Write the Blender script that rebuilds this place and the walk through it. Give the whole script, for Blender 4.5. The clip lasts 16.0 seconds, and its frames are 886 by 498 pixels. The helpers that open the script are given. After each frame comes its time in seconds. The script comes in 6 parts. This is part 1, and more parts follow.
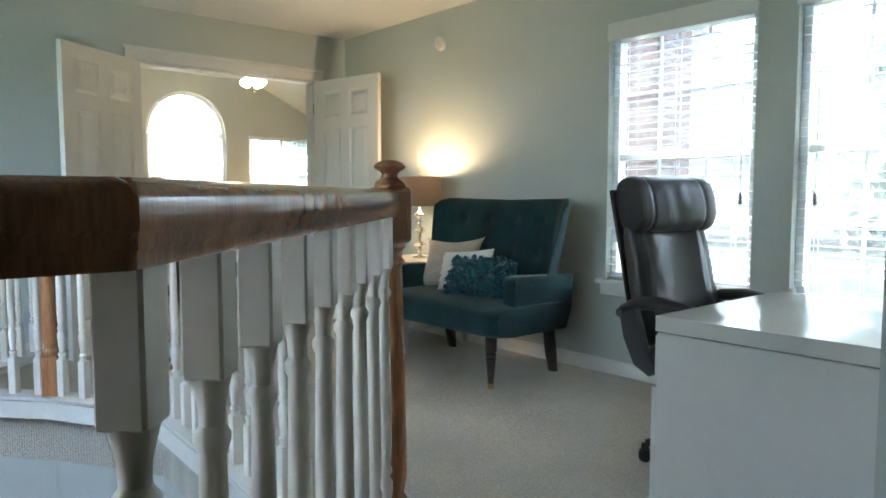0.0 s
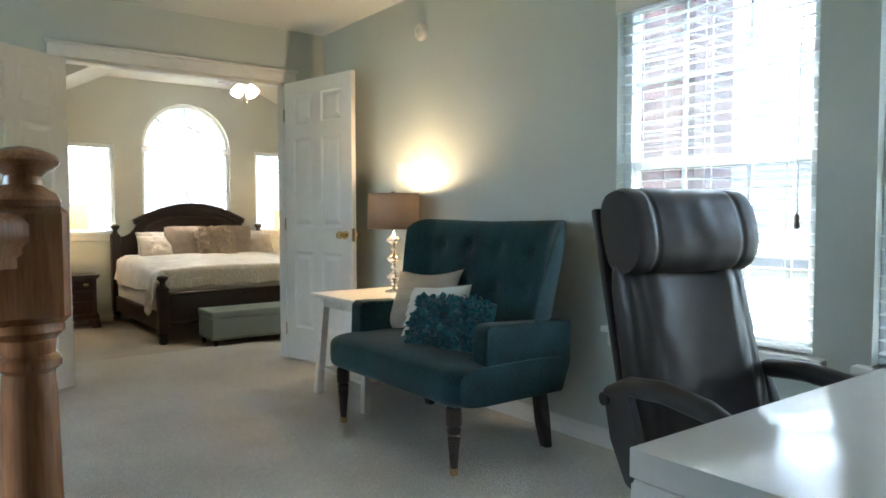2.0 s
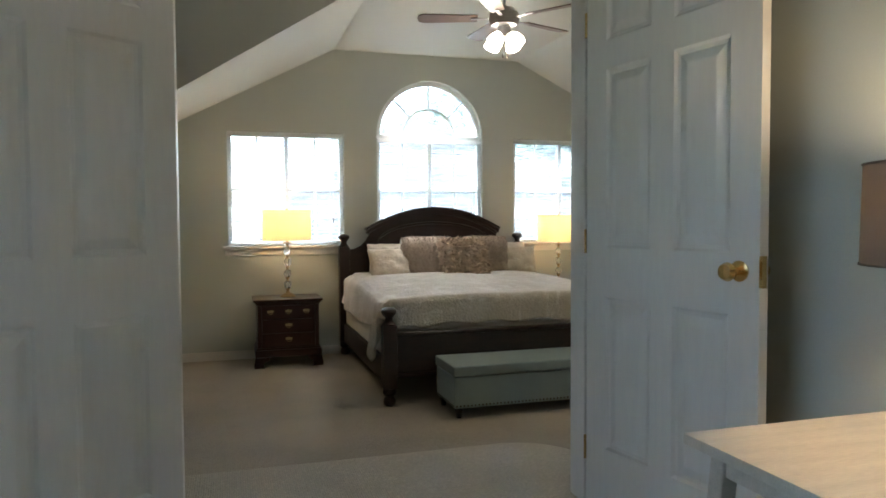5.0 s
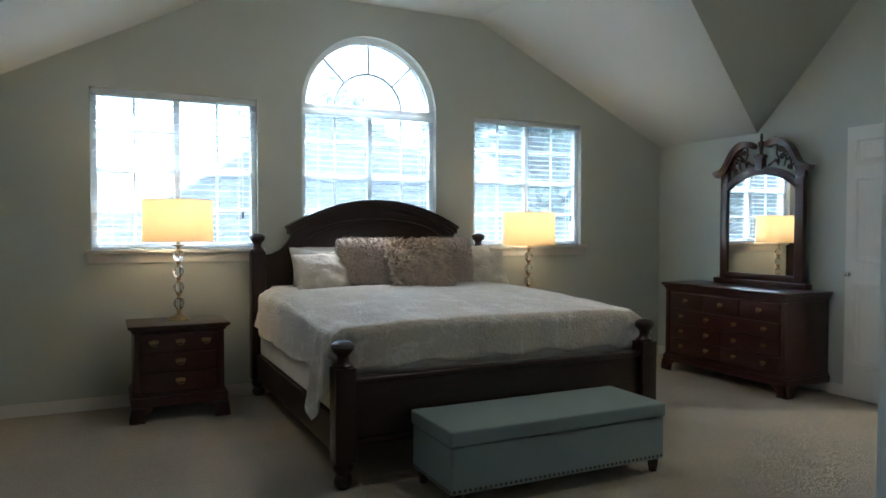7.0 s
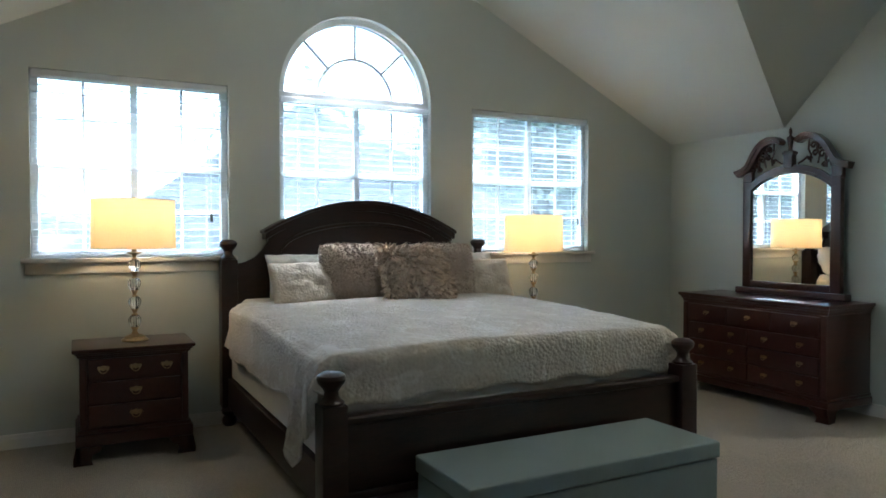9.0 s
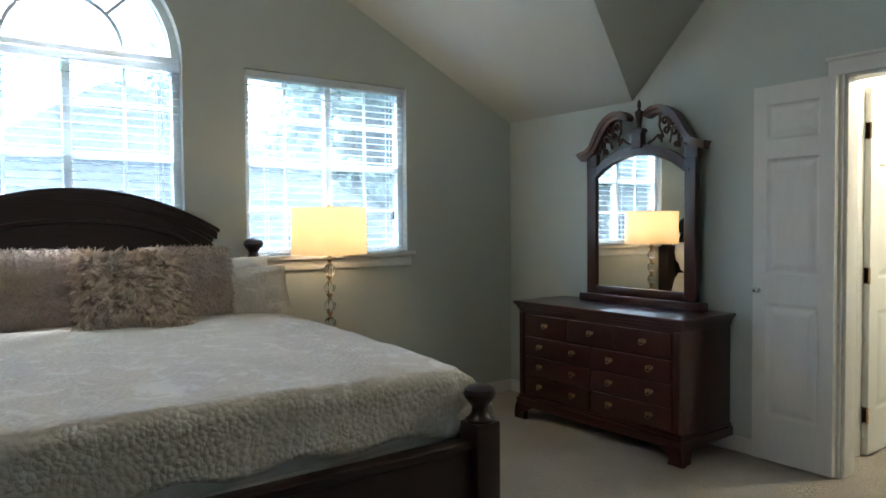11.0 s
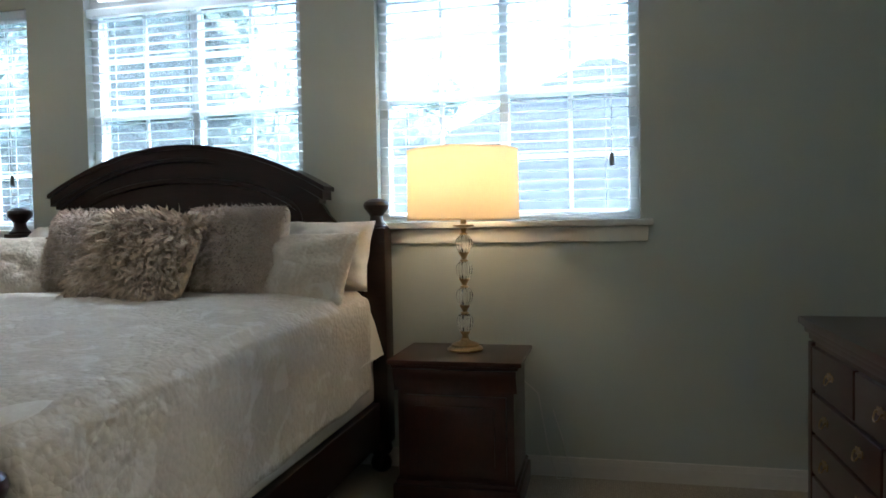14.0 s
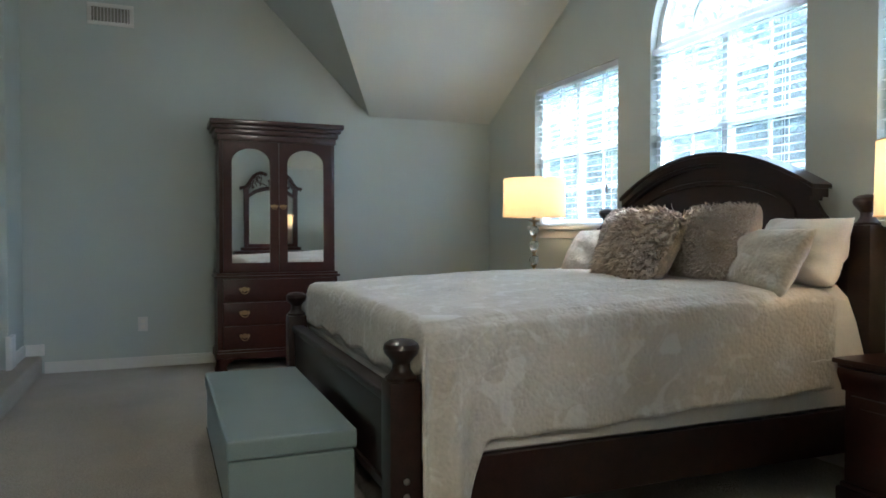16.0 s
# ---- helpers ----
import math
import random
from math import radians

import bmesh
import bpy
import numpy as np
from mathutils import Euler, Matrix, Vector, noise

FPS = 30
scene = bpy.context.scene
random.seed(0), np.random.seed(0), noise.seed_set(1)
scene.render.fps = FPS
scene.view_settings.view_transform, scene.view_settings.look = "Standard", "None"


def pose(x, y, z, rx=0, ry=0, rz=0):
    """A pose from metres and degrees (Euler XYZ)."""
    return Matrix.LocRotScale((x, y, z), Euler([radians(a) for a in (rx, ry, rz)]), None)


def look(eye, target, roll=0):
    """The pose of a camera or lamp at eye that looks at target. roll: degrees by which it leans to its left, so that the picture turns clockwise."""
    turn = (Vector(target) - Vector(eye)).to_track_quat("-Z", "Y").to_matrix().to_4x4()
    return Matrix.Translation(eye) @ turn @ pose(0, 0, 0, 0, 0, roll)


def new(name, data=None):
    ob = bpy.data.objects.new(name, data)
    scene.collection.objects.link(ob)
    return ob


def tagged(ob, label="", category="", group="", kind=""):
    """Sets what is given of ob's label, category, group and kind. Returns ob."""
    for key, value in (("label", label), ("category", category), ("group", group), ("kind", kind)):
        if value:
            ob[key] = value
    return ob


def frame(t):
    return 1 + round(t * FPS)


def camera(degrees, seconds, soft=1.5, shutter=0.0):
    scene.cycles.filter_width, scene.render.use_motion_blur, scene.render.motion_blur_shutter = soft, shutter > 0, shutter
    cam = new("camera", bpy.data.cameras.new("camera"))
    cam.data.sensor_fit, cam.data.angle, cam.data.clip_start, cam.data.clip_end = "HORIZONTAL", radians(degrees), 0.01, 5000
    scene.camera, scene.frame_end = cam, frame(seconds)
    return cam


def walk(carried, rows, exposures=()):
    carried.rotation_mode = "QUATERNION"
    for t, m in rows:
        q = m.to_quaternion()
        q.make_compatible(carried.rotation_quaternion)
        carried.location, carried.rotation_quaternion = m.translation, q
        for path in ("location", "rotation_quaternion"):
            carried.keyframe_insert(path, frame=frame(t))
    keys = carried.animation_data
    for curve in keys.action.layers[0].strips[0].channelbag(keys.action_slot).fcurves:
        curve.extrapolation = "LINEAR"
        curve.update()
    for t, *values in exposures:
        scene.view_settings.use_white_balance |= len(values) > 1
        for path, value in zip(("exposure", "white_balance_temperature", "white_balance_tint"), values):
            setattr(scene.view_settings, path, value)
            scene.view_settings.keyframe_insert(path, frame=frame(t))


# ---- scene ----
cam = camera(64.5, 16.0, 1.7)
PATH = [
    (0, (0.088, 0.075, 1.076), (1.395, 1.581, 0.923), -0.0),
    (0.5, (0.456, 0.146, 1.082), (1.667, 1.73, 0.934), -0.2),
    (1, (0.732, 0.241, 1.08), (1.925, 1.84, 0.944), -0.1),
    (1.5, (0.922, 0.369, 1.091), (2.119, 1.967, 0.97), -0.1),
    (2, (1.054, 0.539, 1.084), (2.253, 2.136, 0.985), -0.1),
    (2.5, (1.237, 0.789, 1.092), (2.244, 2.515, 1.003), -0.4),
    (3, (1.411, 1.113, 1.082), (2.169, 2.961, 0.996), -0.5),
    (3.5, (1.585, 1.537, 1.089), (2.179, 3.445, 1.003), -0.4),
    (4, (1.784, 1.995, 1.111), (2.315, 3.921, 1.023), -0.3),
    (6.3, (2.025, 4.348, 1.066), (2.788, 6.195, 0.997), 0.4),
    (6.5, (2.024, 4.497, 1.062), (2.825, 6.329, 0.992), 0.6),
    (7, (2.037, 4.806, 1.014), (2.907, 6.606, 0.952), 0.1),
    (7.5, (2.056, 5.015, 0.984), (2.951, 6.803, 0.935), 0.1),
    (8, (2.065, 5.153, 1.004), (2.963, 6.939, 0.954), -0.1),
    (10.5, (2.966, 5.986, 1.002), (4.084, 7.643, 0.952), -0.1),
    (11, (3.396, 6.177, 1.029), (4.592, 7.779, 0.963), -0.4),
    (11.5, (3.773, 6.389, 1.011), (4.946, 8.007, 0.938), -0.6),
    (12, (4.157, 6.56, 0.936), (5.117, 8.314, 0.869), -0.8),
    (12.5, (4.63, 6.704, 0.893), (5.31, 8.584, 0.821), -0.8),
    (13, (5.134, 6.861, 0.855), (5.546, 8.818, 0.803), -0.9),
    (13.3, (5.39, 6.931, 0.87), (5.577, 8.921, 0.801), -0.7),
    (14, (6.001, 7.204, 0.84), (5.556, 9.152, 0.77), -1.0),
    (14.5, (6.318, 7.434, 0.802), (5.489, 9.254, 0.753), -0.9),
    (15, (6.531, 7.6, 0.797), (5.26, 9.143, 0.742), -0.5),
    (15.5, (6.827, 7.596, 0.806), (5.224, 8.791, 0.754), -0.3),
    (16, (7.143, 7.41, 0.796), (5.285, 8.149, 0.75), -0.0),
]
EXPOSURES = [(0.0, 6.4, 7000, 11), (3.0, 6.35, 6700, 12), (4.0, 6.05, 6900, 15), (6.3, 5.25, 5400, 8), (11.0, 5.3, 5450, 8), (13.0, 5.28, 5450, 9), (14.5, 5.08, 5300, 9), (15.4, 5.1, 5250, 8), (16.0, 5.5, 5250, 8)]
walk(cam, [(t, look(eye, target, roll)) for t, eye, target, roll in PATH], EXPOSURES)

# ---- world, sun and lamps of the sky ----
world = bpy.data.worlds.new("overcast_sky")
scene.world = world
world.use_nodes = True
wn = world.node_tree
sky = wn.nodes.new("ShaderNodeTexSky")
sky.sky_type = "NISHITA"
sky.sun_disc = False
sky.sun_elevation, sky.sun_rotation = radians(72), radians(20)
sky.air_density, sky.dust_density, sky.ozone_density = 1.0, 6.0, 1.0
wn.nodes["Background"].inputs["Strength"].default_value = 0.15
wn.links.new(sky.outputs["Color"], wn.nodes["Background"].inputs["Color"])
sun = new("sun", bpy.data.lights.new("sun", "SUN"))
sun.data.energy, sun.data.angle, sun.data.color = 0.75, radians(18), (1.0, 0.97, 0.92)
sun.matrix_world = look((0, 0, 20), (-10 * math.cos(radians(72)) * math.sin(radians(20)), -10 * math.cos(radians(72)) * math.cos(radians(20)), 20 - 10 * math.sin(radians(72))))


# ---- materials ----
def material(name, color, rough=0.6, metal=0.0, vary=0.08, grain=40.0, patch=3.0, bump=0.1, depth=0.002, coat=0.0, sheen=0.0,
             stretch=(1, 1, 1), spec=0.5, dark=None, rand=0.0):
    """Paint, cloth, metal: a base colour with patches and grain, and a fine relief. dark: a second colour that the grain mixes in."""
    m = bpy.data.materials.new(name)
    m.use_nodes = True
    nt = m.node_tree
    p = nt.nodes["Principled BSDF"]
    p.inputs["Roughness"].default_value, p.inputs["Metallic"].default_value = rough, metal
    p.inputs["Coat Weight"].default_value, p.inputs["Sheen Weight"].default_value = coat, sheen
    p.inputs["Coat Roughness"].default_value = 0.12
    p.inputs["Specular IOR Level"].default_value = spec
    tc, mp = nt.nodes.new("ShaderNodeTexCoord"), nt.nodes.new("ShaderNodeMapping")
    mp.inputs["Scale"].default_value = stretch
    nt.links.new(tc.outputs["Object"], mp.inputs["Vector"])
    tones = []
    for scale, detail in ((grain, 6.0), (patch, 3.0)):
        n = nt.nodes.new("ShaderNodeTexNoise")
        n.inputs["Scale"].default_value, n.inputs["Detail"].default_value = scale, detail
        nt.links.new(mp.outputs["Vector"], n.inputs["Vector"])
        tones.append(n)
    lo = dark or [c * (1 - 2.2 * vary) for c in color]
    hi = [min(1.0, c * (1 + vary)) for c in color]
    ramp = nt.nodes.new("ShaderNodeValToRGB")
    ramp.color_ramp.elements[0].position, ramp.color_ramp.elements[1].position = 0.3, 0.7
    ramp.color_ramp.elements[0].color, ramp.color_ramp.elements[1].color = (*lo, 1), (*hi, 1)
    add = nt.nodes.new("ShaderNodeMath")
    add.operation = "ADD"
    half = nt.nodes.new("ShaderNodeMath")
    half.operation = "MULTIPLY"
    half.inputs[1].default_value = 0.5
    nt.links.new(tones[0].outputs["Fac"], add.inputs[0])
    nt.links.new(tones[1].outputs["Fac"], add.inputs[1])
    nt.links.new(add.outputs[0], half.inputs[0])
    nt.links.new(half.outputs[0], ramp.inputs["Fac"])
    out = ramp.outputs["Color"]
    if rand:
        info, hsv = nt.nodes.new("ShaderNodeObjectInfo"), nt.nodes.new("ShaderNodeHueSaturation")
        mr = nt.nodes.new("ShaderNodeMapRange")
        mr.inputs["To Min"].default_value, mr.inputs["To Max"].default_value = 1 - rand, 1 + rand
        nt.links.new(info.outputs["Random"], mr.inputs["Value"])
        nt.links.new(mr.outputs["Result"], hsv.inputs["Value"])
        nt.links.new(out, hsv.inputs["Color"])
        out = hsv.outputs["Color"]
    nt.links.new(out, p.inputs["Base Color"])
    if bump:
        b = nt.nodes.new("ShaderNodeBump")
        b.inputs["Strength"].default_value, b.inputs["Distance"].default_value = bump, depth
        nt.links.new(tones[0].outputs["Fac"], b.inputs["Height"])
        nt.links.new(b.outputs["Normal"], p.inputs["Normal"])
    return m


def relief(m, kind, scale, strength=0.5, depth=0.004, tint=0.0, stretch=(1, 1, 1)):
    """Adds a woven, quilted or ribbed relief to a material: kind is wave, voronoi or brick-like cells."""
    nt = m.node_tree
    p = nt.nodes["Principled BSDF"]
    tc, mp = nt.nodes.new("ShaderNodeTexCoord"), nt.nodes.new("ShaderNodeMapping")
    mp.inputs["Scale"].default_value = stretch
    nt.links.new(tc.outputs["Object"], mp.inputs["Vector"])
    if kind == "wave":
        t = nt.nodes.new("ShaderNodeTexWave")
        t.inputs["Scale"].default_value, t.inputs["Distortion"].default_value = scale, 1.2
        t.inputs["Detail Scale"].default_value = 4.0
        if stretch[0] == 0:
            t.bands_direction = "Z"
        out = t.outputs["Fac"]
    else:
        t = nt.nodes.new("ShaderNodeTexVoronoi")
        t.inputs["Scale"].default_value = scale
        out = t.outputs["Distance"]
    nt.links.new(mp.outputs["Vector"], t.inputs["Vector"])
    b = nt.nodes.new("ShaderNodeBump")
    b.inputs["Strength"].default_value, b.inputs["Distance"].default_value = strength, depth
    nt.links.new(out, b.inputs["Height"])
    if p.inputs["Normal"].is_linked:
        nt.links.new(p.inputs["Normal"].links[0].from_socket, b.inputs["Normal"])
    nt.links.new(b.outputs["Normal"], p.inputs["Normal"])
    if tint and p.inputs["Base Color"].is_linked:
        mix = nt.nodes.new("ShaderNodeMixRGB")
        mix.blend_type = "MULTIPLY"
        mix.inputs["Fac"].default_value = tint
        nt.links.new(p.inputs["Base Color"].links[0].from_socket, mix.inputs["Color1"])
        nt.links.new(out, mix.inputs["Color2"])
        nt.links.new(mix.outputs["Color"], p.inputs["Base Color"])
    return m


wall_paint = material("wall_paint", (0.50, 0.535, 0.50), 0.62, vary=0.025, grain=160, patch=0.8, bump=0.25, depth=0.0012)
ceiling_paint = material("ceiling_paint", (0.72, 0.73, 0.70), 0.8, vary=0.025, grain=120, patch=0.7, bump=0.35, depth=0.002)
# the ceiling paint again, darkened to hold the bedroom vault dimmer
dimmed_ceiling_paint = material("dimmed_ceiling_paint", (0.58, 0.60, 0.56), 0.8, vary=0.025, grain=120, patch=0.7, bump=0.35, depth=0.002)
trim_paint = material("trim_paint", (0.72, 0.70, 0.66), 0.32, vary=0.03, grain=30, patch=2, bump=0.05, depth=0.0006)
door_paint = material("door_paint", (0.72, 0.70, 0.65), 0.36, vary=0.03, grain=50, patch=1.5, bump=0.08, depth=0.0006, stretch=(1, 1, 0.15))
baluster_paint = material("baluster_paint", (0.78, 0.735, 0.66), 0.3, vary=0.03, grain=30, patch=4, bump=0.05, depth=0.0006)
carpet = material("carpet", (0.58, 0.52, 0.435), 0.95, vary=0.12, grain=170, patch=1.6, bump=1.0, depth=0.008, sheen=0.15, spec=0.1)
# same carpet, coloured lighter to stand in for the loft's brighter light
lit_carpet = material("lit_carpet", (0.76, 0.71, 0.62), 0.95, vary=0.12, grain=170, patch=1.6, bump=1.0, depth=0.008, sheen=0.15, spec=0.1)
for pile in (carpet, lit_carpet):
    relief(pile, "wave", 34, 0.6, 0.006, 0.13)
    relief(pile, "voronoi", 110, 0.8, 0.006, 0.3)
oak = material("oak", (0.40, 0.185, 0.085), 0.26, vary=0.2, grain=38, patch=5, bump=0.12, depth=0.0006, coat=0.5, stretch=(6, 6, 0.5), dark=(0.20, 0.075, 0.03))
mahogany = material("mahogany", (0.046, 0.0108, 0.007), 0.28, spec=0.45, vary=0.12, grain=30, patch=4, bump=0.08, depth=0.0005, coat=0.45, stretch=(8, 0.7, 8), dark=(0.024, 0.006, 0.0045))
espresso = material("espresso_wood", (0.024, 0.0085, 0.006), 0.34, spec=0.4, vary=0.25, grain=26, patch=4, bump=0.08, depth=0.0005, coat=0.2, stretch=(1, 6, 6), dark=(0.007, 0.004, 0.004))
leg_wood = material("dark_leg_wood", (0.02, 0.012, 0.01), 0.25, vary=0.2, grain=40, coat=0.4)
brass = material("brass", (0.72, 0.50, 0.22), 0.2, 1.0, vary=0.1, grain=60, bump=0.03, depth=0.0004)
old_brass = material("antique_brass", (0.44, 0.32, 0.17), 0.28, 1.0, vary=0.2, grain=80, bump=0.1, depth=0.0005)
chrome = material("polished_nickel", (0.82, 0.80, 0.76), 0.08, 1.0, vary=0.03, grain=40, bump=0.02, depth=0.0003)
steel = material("satin_steel", (0.45, 0.43, 0.41), 0.35, 1.0, vary=0.08, grain=60, bump=0.05)
velvet = material("teal_velvet", (0.006, 0.046, 0.053), 0.8, vary=0.35, grain=90, patch=5, bump=0.25, depth=0.002, sheen=0.12, spec=0.2)
leather = material("black_leather", (0.016, 0.013, 0.012), 0.33, vary=0.25, grain=170, patch=7, bump=0.16, depth=0.0012, spec=0.5)
plastic = material("black_plastic", (0.012, 0.012, 0.013), 0.42, vary=0.15, grain=200, bump=0.1, depth=0.0004)
desk_lacquer = material("white_lacquer", (0.72, 0.72, 0.70), 0.12, vary=0.02, grain=12, patch=1.5, bump=0.01, depth=0.0003, coat=0.3)
table_paint = material("white_stained_wood", (0.66, 0.61, 0.53), 0.5, vary=0.09, grain=36, patch=4, bump=0.12, depth=0.0005, stretch=(1, 7, 7))
quilt_cloth = material("quilt_cloth", (0.55, 0.505, 0.445), 0.9, vary=0.14, grain=60, patch=5, bump=0.5, depth=0.004, sheen=0.2, spec=0.15, dark=(0.485, 0.45, 0.40))
sheet_cloth = material("white_sheet", (0.70, 0.67, 0.62), 0.9, vary=0.05, grain=120, patch=8, bump=0.3, depth=0.002, sheen=0.2, spec=0.2)
sham_cloth = material("cream_sham_cloth", (0.60, 0.54, 0.46), 0.92, vary=0.1, grain=90, patch=10, bump=0.4, depth=0.003, sheen=0.25, spec=0.15)
fur_cloth = material("taupe_fur", (0.76, 0.63, 0.50), 0.9, vary=0.22, grain=130, patch=12, bump=0.6, depth=0.006, sheen=0.4, spec=0.15)
plush_cloth = material("taupe_plush", (0.56, 0.475, 0.40), 0.95, vary=0.16, grain=160, patch=9, bump=0.7, depth=0.005, sheen=0.4, spec=0.1)
linen_cloth = material("linen_cloth", (0.46, 0.39, 0.315), 0.92, vary=0.12, grain=160, patch=6, bump=0.4, depth=0.002, sheen=0.1, spec=0.15, stretch=(1, 1, 3))
relief(linen_cloth, "wave", 11.0, 0.6, 0.003, 0.05, (0, 0, 2.0))
ivory_cloth = material("ivory_cloth", (0.70, 0.69, 0.65), 0.9, vary=0.05, grain=140, patch=6, bump=0.3, depth=0.002, sheen=0.1, spec=0.2)
petal_cloth = material("teal_petal_felt", (0.012, 0.165, 0.205), 0.75, vary=0.35, grain=40, patch=16, bump=0.3, depth=0.002, sheen=0.3, spec=0.25)
bench_leather = material("pale_teal_faux_leather", (0.245, 0.315, 0.33), 0.42, vary=0.06, grain=220, patch=3, bump=0.2, depth=0.0008)
brick_clay = material("red_brick", (0.11, 0.05, 0.045), 0.9, vary=0.2, grain=60, patch=8, bump=0.5, depth=0.004, rand=0.25)
mortar = material("mortar", (0.42, 0.38, 0.35), 0.95, vary=0.12, grain=90, bump=0.4)
shingle = material("roof_shingle", (0.065, 0.067, 0.070), 0.9, spec=0.08, vary=0.25, grain=14, patch=1.2, bump=0.5, depth=0.01)
relief(shingle, "wave", 1.6, 0.5, 0.02, 0.22, (0, 0, 1.6))
siding = material("white_siding", (0.66, 0.66, 0.64), 0.7, vary=0.05, grain=20, patch=0.8, bump=0.1)
relief(siding, "wave", 0.7, 0.5, 0.02, 0.1, (0, 0, 3))
grass_mat = material("lawn", (0.055, 0.085, 0.03), 0.95, vary=0.3, grain=9, patch=0.3, bump=0.5, depth=0.03)
asphalt = material("asphalt", (0.05, 0.05, 0.05), 0.9, vary=0.15, grain=60, patch=0.5, bump=0.4)
bark = material("bark", (0.11, 0.085, 0.065), 0.95, vary=0.3, grain=18, patch=3, bump=0.7, depth=0.02, stretch=(3, 3, 0.5))
leafage = material("leaves", (0.12, 0.14, 0.115), 0.6, spec=0.1, vary=0.25, grain=6, patch=1.2, bump=0.0, rand=0.1)
vinyl = material("white_vinyl", (0.76, 0.80, 0.81), 0.4, vary=0.02, grain=20, bump=0.02)
slat_vinyl = material("blind_slat", (0.80, 0.82, 0.82), 0.45, vary=0.02, grain=16, bump=0.02)
nail_metal = material("dark_nailhead", (0.10, 0.085, 0.07), 0.35, 1.0, vary=0.1, grain=60)
grey_plastic = material("grey_plastic", (0.62, 0.61, 0.58), 0.45, vary=0.03, grain=60, bump=0.03)
tassel_plastic = material("tassel_plastic", (0.13, 0.125, 0.12), 0.5, vary=0.06, grain=60, bump=0.03)
duct_shade = material("duct_shadow", (0.30, 0.28, 0.25), 0.9, vary=0.1, grain=20)
fan_wood = material("fan_blade_wood", (0.12, 0.075, 0.05), 0.35, vary=0.2, grain=30, coat=0.2, stretch=(1, 6, 6))


def shade_material(name, color, through_share, tone):
    """Lampshade cloth: part of the light goes through."""
    m = material(name, color, 0.9, vary=0.06, grain=200, patch=5, bump=0.25, depth=0.001, stretch=(1, 1, 0.3))
    nt = m.node_tree
    p = nt.nodes["Principled BSDF"]
    tr, mx = nt.nodes.new("ShaderNodeBsdfTranslucent"), nt.nodes.new("ShaderNodeMixShader")
    tr.inputs["Color"].default_value = (*tone, 1)
    mx.inputs["Fac"].default_value = through_share
    nt.links.new(p.outputs["BSDF"], mx.inputs[1])
    nt.links.new(tr.outputs["BSDF"], mx.inputs[2])
    nt.links.new(mx.outputs["Shader"], nt.nodes["Material Output"].inputs["Surface"])
    return m


cream_shade = shade_material("cream_shade_cloth", (0.70, 0.60, 0.45), 0.42, (0.95, 0.74, 0.42))
grey_shade = shade_material("grey_silk_shade_cloth", (0.125, 0.105, 0.092), 0.009, (0.60, 0.46, 0.34))


def clear(name, color, rough, ior=1.45):
    m = bpy.data.materials.new(name)
    m.use_nodes = True
    p = m.node_tree.nodes["Principled BSDF"]
    p.inputs["Base Color"].default_value = (*color, 1)
    p.inputs["Transmission Weight"].default_value, p.inputs["Roughness"].default_value, p.inputs["IOR"].default_value = 1.0, rough, ior
    return m


